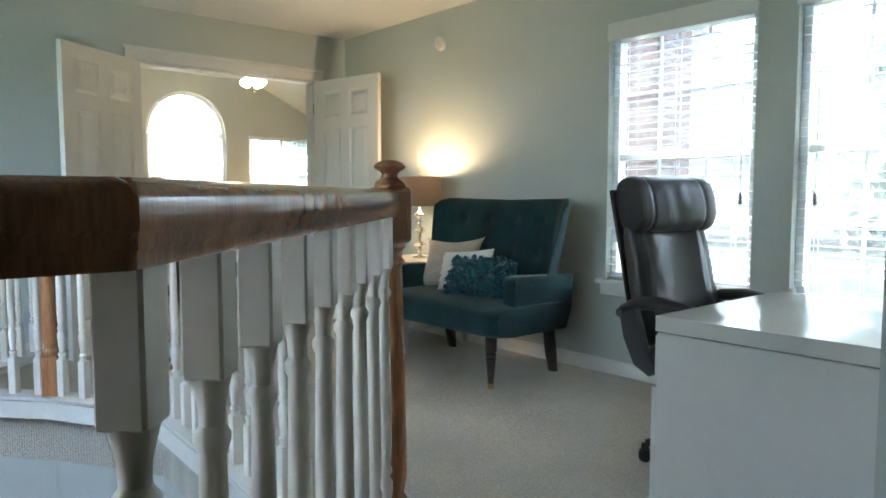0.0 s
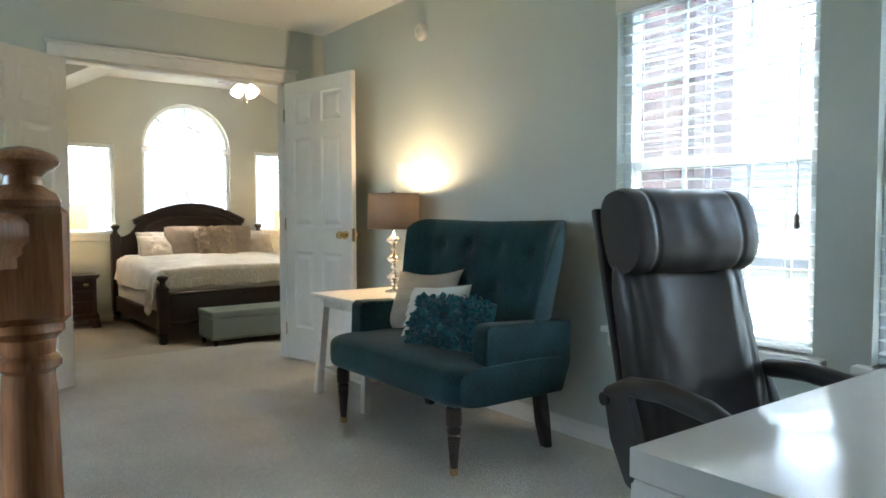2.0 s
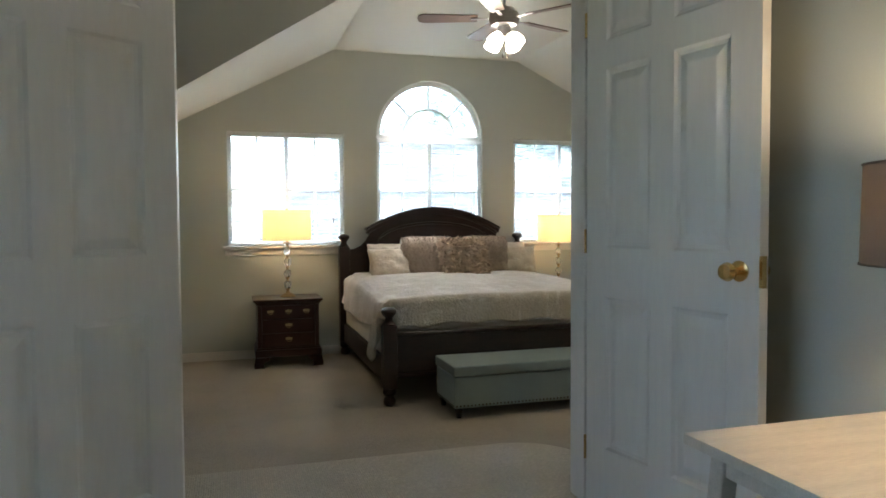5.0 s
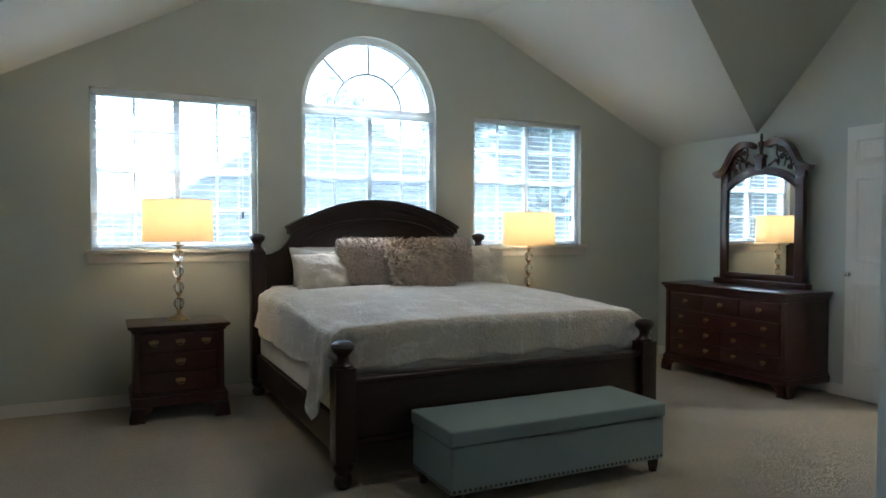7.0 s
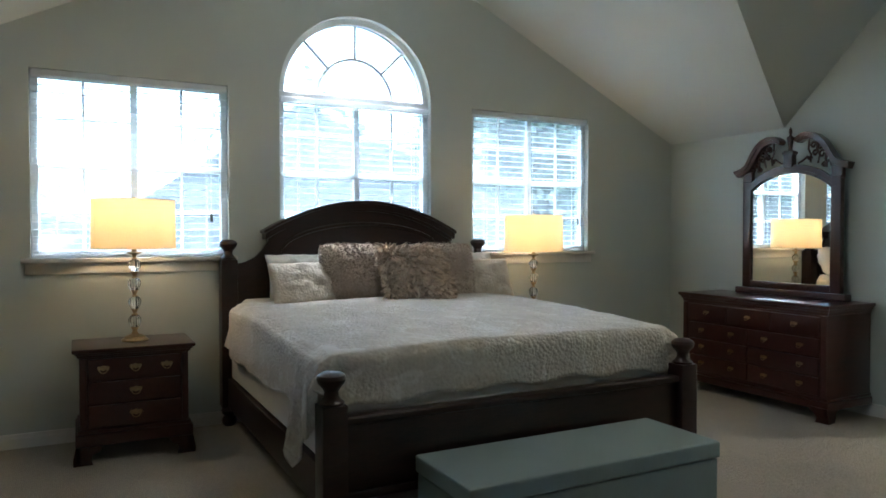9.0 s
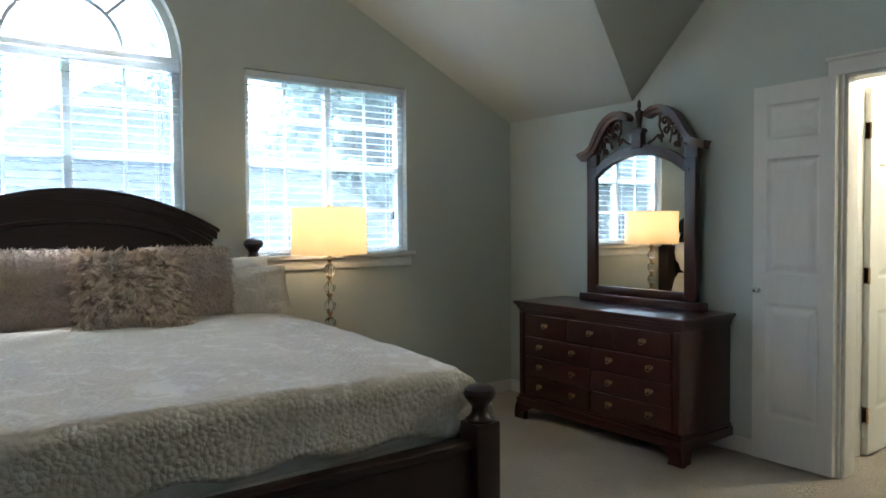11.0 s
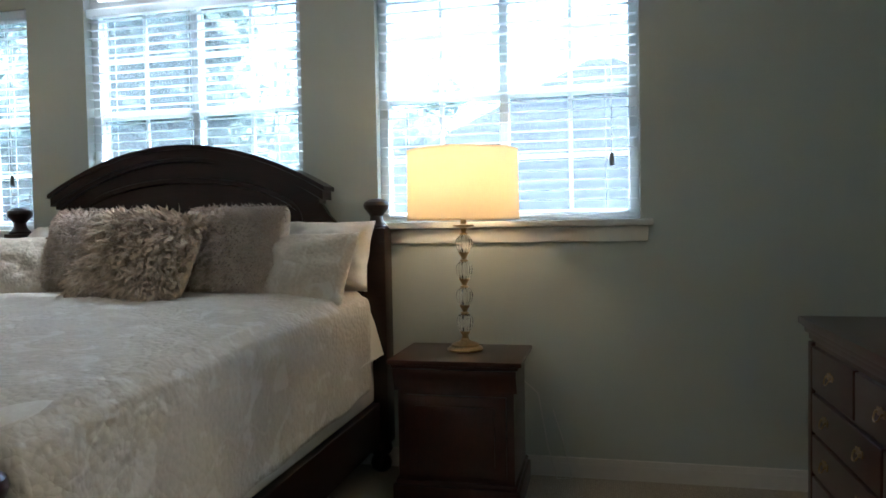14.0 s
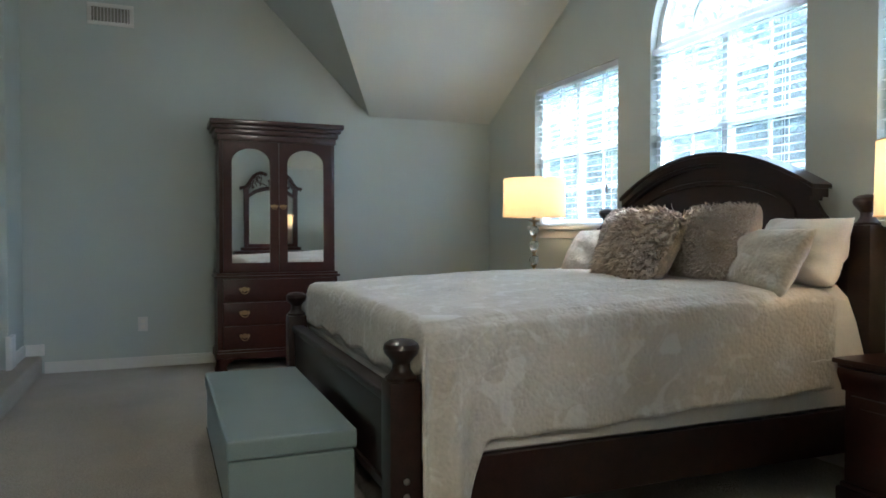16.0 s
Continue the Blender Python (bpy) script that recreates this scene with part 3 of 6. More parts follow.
structure("ceiling_hall", bm, ceiling_paint, "white hall ceiling", "ceiling", 0)

# ---- trim ----
def skirting(runs, z, label):
    bm = bmesh.new()
    for xa, ya, xb, yb in runs:
        if abs(xa - xb) < 1e-6:
            box(bm, xa - 0.006, xa + 0.006, min(ya, yb), max(ya, yb), z, z + 0.085)
            box(bm, xa - 0.009, xa + 0.009, min(ya, yb), max(ya, yb), z, z + 0.06)
        else:
            box(bm, min(xa, xb), max(xa, xb), ya - 0.006, ya + 0.006, z, z + 0.085)
            box(bm, min(xa, xb), max(xa, xb), ya - 0.009, ya + 0.009, z, z + 0.06)
    return structure("baseboard", bm, trim_paint, label, "baseboard", 0)


skirting([(LOFT_EAST - 0.007, 0.58, LOFT_EAST - 0.007, DOORWALL), (OPEN_E + 0.09, DOORWALL - 0.007, LOFT_EAST - 0.016, DOORWALL - 0.007),
          (0.9, DOORWALL - 0.007, OPEN_W - 0.09, DOORWALL - 0.007)], 0.0, "white painted baseboard round the loft")
skirting([(WEST, NORTH - 0.007, EAST, NORTH - 0.007), (WEST + 0.007, 6.56, WEST + 0.007, NORTH - 0.018), (EAST - 0.007, 7.9, EAST - 0.007, NORTH - 0.018),
          (EAST - 0.007, DOORBACK, EAST - 0.007, CL_S - 0.09), (3.9, DOORBACK + 0.007, EAST - 0.018, DOORBACK + 0.007)], BED_Z, "white painted baseboard round the bedroom")
skirting([(WEST + 0.007, 6.43, WEST + 0.007, 6.56), (WEST + 0.018, 6.427, 1.5, 6.427)], STEP_Z, "white painted baseboard on the lower step")
bm = bmesh.new()
box(bm, 1.5, 1.66, 6.41, 6.445, STEP_Z, 0.09)
structure("trim_step", bevelled(bm, 0.004), trim_paint, "white painted trim block beside the steps", "trim")


def casing(name, bars, label):
    """Door or window casing: each bar is a box with a raised outer bead."""
    bm = bmesh.new()
    for b in bars:
        box(bm, *b)
    return structure(name, bevelled(bm, 0.006, 2), trim_paint, label, "trim")


W = 0.075
casing("trim_double_door", [(OPEN_W - W, OPEN_W, DOORWALL - 0.018, DOORWALL, 0, OPEN_TOP), (OPEN_E, OPEN_E + W, DOORWALL - 0.018, DOORWALL, 0, OPEN_TOP),
                            (OPEN_W - W, OPEN_E + W, DOORWALL - 0.018, DOORWALL, OPEN_TOP, OPEN_TOP + W),
                            (OPEN_W - W - 0.015, OPEN_E + W + 0.015, DOORWALL - 0.028, DOORWALL, OPEN_TOP + W, OPEN_TOP + W + 0.02),
                            (OPEN_W - W, OPEN_W, DOORBACK, DOORBACK + 0.018, 0, OPEN_TOP), (OPEN_E, OPEN_E + W, DOORBACK, DOORBACK + 0.018, 0, OPEN_TOP),
                            (OPEN_W - W, OPEN_E + W, DOORBACK, DOORBACK + 0.018, OPEN_TOP, OPEN_TOP + W),
                            (OPEN_W, OPEN_W + 0.018, DOORWALL + 0.002, DOORBACK - 0.002, 0, OPEN_TOP - 0.018), (OPEN_E - 0.018, OPEN_E, DOORWALL + 0.002, DOORBACK - 0.002, 0, OPEN_TOP - 0.018),
                            (OPEN_W, OPEN_E, DOORWALL + 0.002, DOORBACK - 0.002, OPEN_TOP - 0.018, OPEN_TOP)], "white painted casing round the double doors")
ZT = BED_Z + 2.05
casing("trim_closet_door", [(EAST - 0.018, EAST, CL_N, CL_N + W, BED_Z, ZT), (EAST - 0.018, EAST, CL_S - W, CL_S, BED_Z, ZT), (EAST - 0.018, EAST, CL_S - W, CL_N + W, ZT, ZT + W),
                            (EAST - 0.026, EAST, CL_S - W - 0.012, CL_N + W + 0.012, ZT + W, ZT + W + 0.018),
                            (EAST + 0.002, EAST + 0.118, CL_N - 0.018, CL_N, BED_Z, ZT), (EAST + 0.002, EAST + 0.118, CL_S, CL_S + 0.018, BED_Z, ZT), (EAST + 0.002, EAST + 0.118, CL_S, CL_N, ZT - 0.018, ZT)],
       "white painted casing round the closet doorway")
casing("trim_hall_door", [(7.52, 7.595, 7.902, 7.92, BED_Z, ZT), (8.36, 8.43, 7.902, 7.92, BED_Z, ZT), (7.52, 8.43, 7.902, 7.92, ZT, ZT + W)], "white painted casing of a hall door")


# ---- doors ----
def door_leaf(name, label, columns, width, at, rz, height=2.03, knob=None):
    """A moulded panel door: hinge at the origin, leaf along +x, with stiles, rails and raised fields."""
    leaf = thing(name, label, "door", at, rz, "", "structure")
    th, s = 0.035, 0.105 if columns == 2 else 0.075
    mid = 0.10
    rows = [(0.24, 0.80), (0.98, 1.62), (1.72, 1.93)] if columns == 2 else [(0.24, 0.86), (1.02, 1.64), (1.74, 1.93)]
    cols = [(s, width / 2 - mid / 2), (width / 2 + mid / 2, width - s)] if columns == 2 else [(s, width - s)]
    bm = bmesh.new()
    xs_ = [0] + [c for pair in cols for c in pair] + [width]
    for i in range(0, len(xs_), 2):
        box(bm, xs_[i], xs_[i + 1], -th / 2, th / 2, 0, height)
    zs = [0] + [z for r in rows for z in r] + [height]
    for a, b in cols:
        for i in range(0, len(zs), 2):
            box(bm, a, b, -th / 2, th / 2, zs[i], zs[i + 1])
    bmesh.ops.remove_doubles(bm, verts=bm.verts[:], dist=1e-5)
    part("frame", bm, door_paint, leaf, "", 0)
    for a, b in cols:
        for lo, hi in rows:
            bm = bmesh.new()
            for side in (-1, 1):
                steps = ((0, 0.5), (0.010, 0.30), (0.022, 0.24), (0.050, 0.44), (0.056, 0.46))
                rings = []
                for inset, level in steps:
                    y = side * th * level
                    rings.append([bm.verts.new(p) for p in ((a + inset, y, lo + inset), (b - inset, y, lo + inset), (b - inset, y, hi - inset), (a + inset, y, hi - inset))])
                for r0, r1 in zip(rings, rings[1:]):
                    for k in range(4):
                        bm.faces.new((r0[k], r0[(k + 1) % 4], r1[(k + 1) % 4], r1[k]))
                bm.faces.new(rings[-1])
            part("panel", bm, door_paint, leaf, "", 0)
    if knob:
        for side in (-1, 1):
            bm = bmesh.new()
            prof = [(0.030, 0), (0.031, 0.006), (0.012, 0.012), (0.011, 0.030), (0.024, 0.042), (0.028, 0.055), (0.022, 0.068), (0.004, 0.072)]
            lathe(bm, [(r * knob, z * knob) for r, z in prof], 16)
            bmesh.ops.transform(bm, matrix=pose(width - 0.065 if columns == 2 else width - 0.03, side * th / 2, 0.93, -90 * side), verts=bm.verts[:])
            part("door_knob", bm, brass if columns == 2 else chrome, leaf, "polished brass knob" if columns == 2 else "small nickel knob")
    for z in (0.22, 1.0, 1.8) if columns == 2 else ():
        bm = bmesh.new()
        lathe(bm, [(0.006, z - 0.045), (0.006, z + 0.045)], 8, (-0.006, -th / 2))
        box(bm, 0, 0.002, -0.015, 0.015, z - 0.045, z + 0.045)
        part("hinge", bm, brass, leaf, "brass hinge")
    return leaf


door_leaf("door_1", "open white six-panel double door leaf at the loft wall", 2, 0.75, (1.812, 5.432, 0.014), 215.0)
door_leaf("door_2", "open white six-panel double door leaf with a brass knob", 2, 0.75, (3.277, 5.425, 0.014), 281.0, knob=1.0)
door_leaf("door_3", "narrow white panel door leaf folded open against the wall", 1, 0.43, (7.095, 7.825, BED_Z + 0.012), 89.5, knob=0.55)
door_leaf("door_4", "closed white panel door in the small hall", 2, 0.76, (7.597, 7.885, BED_Z + 0.012), 0.0)
bm = bmesh.new()
box(bm, 3.4, 3.416, 4.672, 4.684, 0.90, 0.99)
box(bm, 1.185, 1.2, 4.985, 4.997, 0.90, 0.98)
structure("latch_plates", bm, brass, "brass latch plates on the door edges", "latch", 0)


# ---- windows ----
def window(name, x0, x1, z0, z1, columns, rows, m, label, arched=False, screened=False):
    """A vinyl sash window: local x along the wall, y into the wall (outwards), z up."""
    w = thing(name, label, "window", kind="structure")
    w.matrix_basis = m
    f = 0.045
    bm = bmesh.new()
    box(bm, x0, x0 + f, 0.05, 0.12, z0, z1)
    box(bm, x1 - f, x1, 0.05, 0.12, z0, z1)
    box(bm, x0 + f, x1 - f, 0.05, 0.12, z0, z0 + f)
    box(bm, x0 + f, x1 - f, 0.05, 0.12, z1 - f, z1)
    part("window_frame", bevelled(bm, 0.004, 1), vinyl, w)
    zc = z0 + (z1 - z0) * 0.5
    part("meeting_rail", block(x0 + f, x1 - f, 0.055, 0.105, zc - 0.02, zc + 0.02, 0.003, 1), vinyl, w)
    xc = (x0 + x1) / 2
    if columns == 4:
        part("mullion", block(xc - 0.021, xc + 0.021, 0.052, 0.115, z0 + f, z1 - f, 0.003, 1), vinyl, w)
    for k in range(1, columns):
        x = x0 + (x1 - x0) * k / columns
        if columns == 4 and k == 2:
            continue
        part("muntin", block(x - 0.009, x + 0.009, 0.076, 0.094, z0 + f, z1 - f, 0.002, 1), vinyl, w)
    for k in range(1, rows):
        z = z0 + (z1 - z0) * k / rows
        if abs(z - zc) > 0.05:
            part("muntin", block(x0 + f, x1 - f, 0.077, 0.093, z - 0.009, z + 0.009, 0.002, 1), vinyl, w)
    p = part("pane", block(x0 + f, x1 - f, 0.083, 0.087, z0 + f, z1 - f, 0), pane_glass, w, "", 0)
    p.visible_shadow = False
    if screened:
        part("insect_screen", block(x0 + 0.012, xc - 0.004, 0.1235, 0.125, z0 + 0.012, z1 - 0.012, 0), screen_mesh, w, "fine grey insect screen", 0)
    if arched:
        r = (x1 - x0) / 2
        for name_, ra, rb, ya, yb in (("arch_frame", r - f, r, 0.05, 0.12), ("arch_muntin", r * 0.5 - 0.009, r * 0.5 + 0.009, 0.076, 0.094)):
            bm = bmesh.new()
            n = 32
            for k in range(n):
                a, b = math.pi * k / n, math.pi * (k + 1) / n
                prism(bm, [(xc + ra * math.cos(a), z1 + ra * math.sin(a)), (xc + rb * math.cos(a), z1 + rb * math.sin(a)), (xc + rb * math.cos(b), z1 + rb * math.sin(b)), (xc + ra * math.cos(b), z1 + ra * math.sin(b))], "y", ya, yb)
            bmesh.ops.remove_doubles(bm, verts=bm.verts[:], dist=1e-5)
            part(name_, bm, vinyl, w)
        for a in (45, 90, 135):
            c, s_ = math.cos(radians(a)), math.sin(radians(a))
            t_ = pose(xc, 0, z1, 0, 90 - a, 0)
            part("arch_muntin", block(-0.009, 0.009, 0.077, 0.093, r * 0.5, r - f, 0, turn=t_), vinyl, w, "", 0)
        bm = bmesh.new()
        fan_ = [(xc + (r - f) * math.cos(math.pi * k / 32), z1 + (r - f) * math.sin(math.pi * k / 32)) for k in range(33)]
        prism(bm, fan_, "y", 0.083, 0.087)
        p = part("pane", bm, pane_glass, w, "", 0)
        p.visible_shadow = False
        part("transom_bar", block(x0, x1, 0.045, 0.125, z1 - 0.035, z1 + 0.012, 0.004, 1), vinyl, w)
    return w


def sill(x0, x1, z, m, name):
    s_ = thing(name, "white painted window sill with an apron below", "window sill", kind="structure")
    s_.matrix_basis = m
    part("stool", block(x0 - 0.05, x1 + 0.05, -0.045, 0.05, z - 0.028, z, 0.007, 3), trim_paint, s_)
    part("apron", block(x0 - 0.03, x1 + 0.03, -0.016, -0.001, z - 0.095, z - 0.03, 0.005, 2), trim_paint, s_)


def blind(x0, x1, z0, z1, m, tilt, label, group, valance=False, wand=True, drop=0.86, cord_at=0.90):
    """A venetian blind: head rail, slats on ladder cords, bottom rail and wand."""
    b = thing("venetian_blind", label, "window blind", group=group)
    b.matrix_basis = m
    part("head_rail", block(x0 + 0.01, x1 - 0.01, 0.004, 0.045, z1 - 0.045, z1 - 0.004, 0.004, 1), slat_vinyl, b)
    if valance:
        part("valance", block(x0 - 0.006, x1 + 0.006, -0.012, 0.0, z1 - 0.055, z1 + 0.05, 0.003, 1), trim_paint, b, "painted valance board")
    part("bottom_rail", block(x0 + 0.012, x1 - 0.012, 0.012, 0.038, z0 + 0.012, z0 + 0.026, 0.003, 1), slat_vinyl, b)
    bm = bmesh.new()
    half = (x1 - x0) / 2 - 0.014
    section = [(-0.0235, -0.0010), (-0.012, -0.0002), (0, 0.0001), (0.012, -0.0002), (0.0235, -0.0010), (0.0235, 0.0006), (0.012, 0.0014), (0, 0.0017), (-0.012, 0.0014), (-0.0235, 0.0006)]
    prism(bm, section, "x", -half, half)
    slat = to_mesh("slat", bm, slat_vinyl, 60)
    step = 0.0435
    z = z0 + 0.045
    while z < z1 - 0.05:
        piece("slat", slat, b, pose((x0 + x1) / 2, 0.025, z, tilt + random.uniform(-1.5, 1.5), random.uniform(-0.1, 0.1)))
        z += step
    for k in (0.12, 0.5, 0.88):
        bm = bmesh.new()
        x = x0 + (x1 - x0) * k
        for y in (0.001, 0.049):
            box(bm, x - 0.0008, x + 0.0008, y - 0.0008, y + 0.0008, z0 + 0.02, z1 - 0.04)
        part("ladder_cord", bm, slat_vinyl, b, "", 0)
    if wand:
        bm = bmesh.new()
        xp = x0 + (x1 - x0) * cord_at
        tube(bm, [(xp, -0.006, z1 - 0.05), (xp, -0.008, z1 - drop)], 0.0018, 6)
        part("pull_cord", bm, slat_vinyl, b)
        bm = bmesh.new()
        lathe(bm, [(0.005, z1 - drop - 0.052), (0.011, z1 - drop - 0.045), (0.008, z1 - drop), (0.003, z1 - drop + 0.005)], 10, (xp, -0.008))
        part("tassel", bm, tassel_plastic, b, "dark grey cord tassel")
    return b


NM = pose(0, NORTH, 0)
LM = pose(LOFT_EAST, 0, 0, 0, 0, -90)
for i, (a, b) in enumerate(BW):
    window("window_%d" % (i + 1), a, b, SILL, HEAD, 4, 4, NM, "white vinyl window with an arched top light" if i == 1 else "white vinyl window with narrow muntins", i == 1, True)
    sill(a, b, SILL, NM, "window_sill_%d" % (i + 1))
    blind(a, b, SILL, HEAD - (0.03 if i == 1 else 0.0), NM, 3, "open white venetian blind in the bedroom window", "bedroom blinds")
for i, (a, b) in enumerate(LW):
    window("window_%d" % (i + 4), -b, -a, LSILL, LHEAD, 3, 4, LM, "tall white vinyl sash window in the loft")
    sill(-b, -a, LSILL, LM, "window_sill_%d" % (i + 4))
    blind(-b, -a, LSILL, LHEAD, LM, 4, "open white venetian blind with a painted valance", "loft blinds", True, True, 0.95, 0.93 if i == 0 else 0.12)


# unseen window above the stairs, put in to brighten the loft
window("window_6", SW_S, SW_N, SW_Z0, SW_Z1, 4, 3, pose(-1.6, 0, 0, 0, 0, 90), "unseen wide white vinyl window, added to light the loft")

# ---- stair railing ----
railing = thing("stair_railing", "oak handrail and newel posts on white turned balusters", "railing", kind="structure")
NEWELS = [(0.06, 0.61), (1.158, 1.514), (1.255, 3.50), (0.90, 4.08), (0.42, 4.62)]
CURB = 0.05
bm = bmesh.new()
h = 0.043
box(bm, -h, h, -h, h, CURB, 0.27)
box(bm, -h, h, -h, h, 0.965, 1.105)
bevelled(bm, 0.009, 1)
lathe(bm, [(0.036, 0.27), (0.040, 0.278), (0.043, 0.29), (0.038, 0.30), (0.033, 0.31), (0.041, 0.36), (0.038, 0.62), (0.031, 0.88), (0.029, 0.905), (0.037, 0.912), (0.037, 0.92), (0.030, 0.927), (0.032, 0.945), (0.041, 0.955), (0.041, 0.966)], 20)
lathe(bm, [(0.040, 1.104), (0.041, 1.112), (0.036, 1.120), (0.022, 1.130), (0.020, 1.140), (0.026, 1.146), (0.038, 1.152), (0.041, 1.158), (0.036, 1.166), (0.020, 1.173), (0.003, 1.176)], 20)
newel_mesh = to_mesh("newel_post", bm, oak, 35)
for i, (x, y) in enumerate(NEWELS):
    piece("newel_post", newel_mesh, railing, pose(x, y, -0.010, 0, 0, (0, 0, 0, -32, 0)[i]))
bm = bmesh.new()
q = 0.0205
box(bm, -q, q, -q, q, CURB, 0.24)
box(bm, -q, q, -q, q, 0.90, 1.03)
bevelled(bm, 0.003, 1)
lathe(bm, [(0.019, 0.238), (0.014, 0.254), (0.019, 0.264), (0.019, 0.271), (0.012, 0.279), (0.015, 0.30), (0.0195, 0.35), (0.020, 0.37), (0.014, 0.384), (0.014, 0.39), (0.0185, 0.398), (0.0185, 0.405), (0.014, 0.414), (0.0175, 0.47), (0.0165, 0.62), (0.0135, 0.825), (0.0185, 0.836), (0.0185, 0.844), (0.0125, 0.853), (0.0135, 0.872), (0.0205, 0.902)], 12)
baluster_mesh = to_mesh("baluster", bm, baluster_paint, 35)
PROFILE = [(-0.022, 0), (-0.022, 0.012), (-0.026, 0.016), (-0.026, 0.024), (-0.031, 0.030), (-0.031, 0.050), (-0.026, 0.060), (-0.012, 0.066), (0.012, 0.066), (0.026, 0.060), (0.031, 0.050), (0.031, 0.030), (0.026, 0.024), (0.026, 0.016), (0.022, 0.012), (0.022, 0)]
RAILS = [((-1.6, 0.61), (0.248, 0.61)), ((0.226, 0.601), (1.158, 1.514)), ((1.158, 1.514), (1.255, 3.50)), ((1.255, 3.50), (0.90, 4.08)), ((0.90, 4.08), (0.42, 4.62)), ((0.42, 4.62), (1.19, 5.44))]
for (xa, ya), (xb, yb) in RAILS:
    d = Vector((xb - xa, yb - ya))
    turn = pose(xa, ya, 0, 0, 0, math.degrees(math.atan2(d.y, d.x)))
    bm = bmesh.new()
    prism(bm, [(u, v + 1.023) for u, v in PROFILE], "x", 0.0, d.length)
    ob = part("handrail", bm, oak, railing, "", 50)
    ob.matrix_basis = turn
    bm = bmesh.new()
    box(bm, 0, d.length, -0.055, 0.055, 0.001, CURB - 0.012)
    box(bm, -0.02, d.length + 0.02, -0.07, 0.07, CURB - 0.012, CURB)
    box(bm, 0, d.length, 0.055, 0.07, -0.06, CURB - 0.02)
    ob = part("curb", bevelled(bm, 0.003, 1), trim_paint, railing, "white painted curb board")
    ob.matrix_basis = turn
    n = max(2, round(d.length / 0.143))
    for k in range(n):
        s = (k + (0.27 if xa == 0.226 else 0.5)) / n * d.length
        if xa == -1.6 and s > 1.45:
            continue
        piece("baluster", baluster_mesh, railing, turn @ pose(s, 0, 0))


# ---- the view outside ----
bm = bmesh.new()
sheet(bm, 24, 24, lambda u, v: (-2500 + 5000 * u, -2500 + 5000 * v, GROUND))
structure("ground", bm, grass_mat, "lawn and ground outside the house", "ground", 0)


def house(name, label, x0, x1, y0, y1, eave, peak, wallmat, ridge=0.0, group=""):
    hs = thing(name, label, "house", ((x0 + x1) / 2, (y0 + y1) / 2, GROUND), group=group)
    dx, dy, e, p = (x1 - x0) / 2, (y1 - y0) / 2, eave - GROUND, peak - GROUND
    part("wall", block(-dx, dx, -dy, dy, 0, e, 0), wallmat, hs, "", 0)
    bm = bmesh.new()
    o = 0.4
    base = [bm.verts.new(c) for c in ((-dx - o, -dy - o, e), (dx + o, -dy - o, e), (dx + o, dy + o, e), (-dx - o, dy + o, e))]
    low = [bm.verts.new((v.co.x, v.co.y, e - 0.15)) for v in base]
    ra, rb = bm.verts.new((-ridge, 0, p)), bm.verts.new((ridge + 0.01, 0, p))
    for f in ((base[0], base[1], rb, ra), (base[1], base[2], rb), (base[2], base[3], ra, rb), (base[3], base[0], ra)):
        bm.faces.new(f)
    for k in range(4):
        bm.faces.new((base[k], low[k], low[(k + 1) % 4], base[(k + 1) % 4]))
    bm.faces.new(low)
    part("roof", bm, shingle, hs, "grey shingle hip roof", 0)
    for k in (-0.5, 0.5):
        for z in (1.0, 3.6):
            if z + 1.2 < e:
                part("window", block(k * dx * 1.1 - 0.5, k * dx * 1.1 + 0.5, -dy - 0.04, -dy - 0.005, z, z + 1.2, 0.01, 1), vinyl, hs)
    bm = bmesh.new()
    box(bm, dx * 0.3, dx * 0.3 + 0.25, 0.6, 0.85, p - 1.4, p - 0.1)
    part("vent_pipe", bevelled(bm, 0.02, 1), steel, hs)
    return hs


house("neighbour_house", "neighbouring house with a grey shingle hip roof", 1.8, 10.2, 14.6, 22.2, 0.35, 3.35, siding, 0.2)
house("neighbour_house", "far neighbouring house with a grey hip roof", -10.5, -1.5, 17.5, 26.0, 0.2, 3.0, siding, 1.0)
house("neighbour_house", "white house with a steep grey roof beside a driveway", 11.5, 19.0, 3.6, 12.0, 0.4, 4.6, siding, 1.5)
house("neighbour_house", "white garage house with a grey roof", 13.5, 21.0, -6.0, 1.6, -0.4, 2.6, siding, 1.5)

# brick pier of the house beside the loft window
pier = thing("brick_pier", "red brick pier of the house wall outside the window", "brick wall", (4.62, 2.9, GROUND))
part("mortar_core", block(0.006, 0.394, 0.006, 0.394, 0, 6.6, 0), mortar, pier, "grey mortar joints", 0)
brick_me = to_mesh("brick", block(0, 0.19, 0, 0.09, 0, 0.057, 0.003, 1), brick_clay, 0)
z, row = 3.3, 0
while z < 6.4:
    off = 0.0 if row % 2 else 0.1
    for k in range(2):
        piece("brick", brick_me, pier, pose(0.0 + k * 0.203, 0.0, z))
        piece("brick", brick_me, pier, pose(0.0, 0.395 - k * 0.203 - 0.0, z, 0, 0, -90))
    z += 0.068
    row += 1


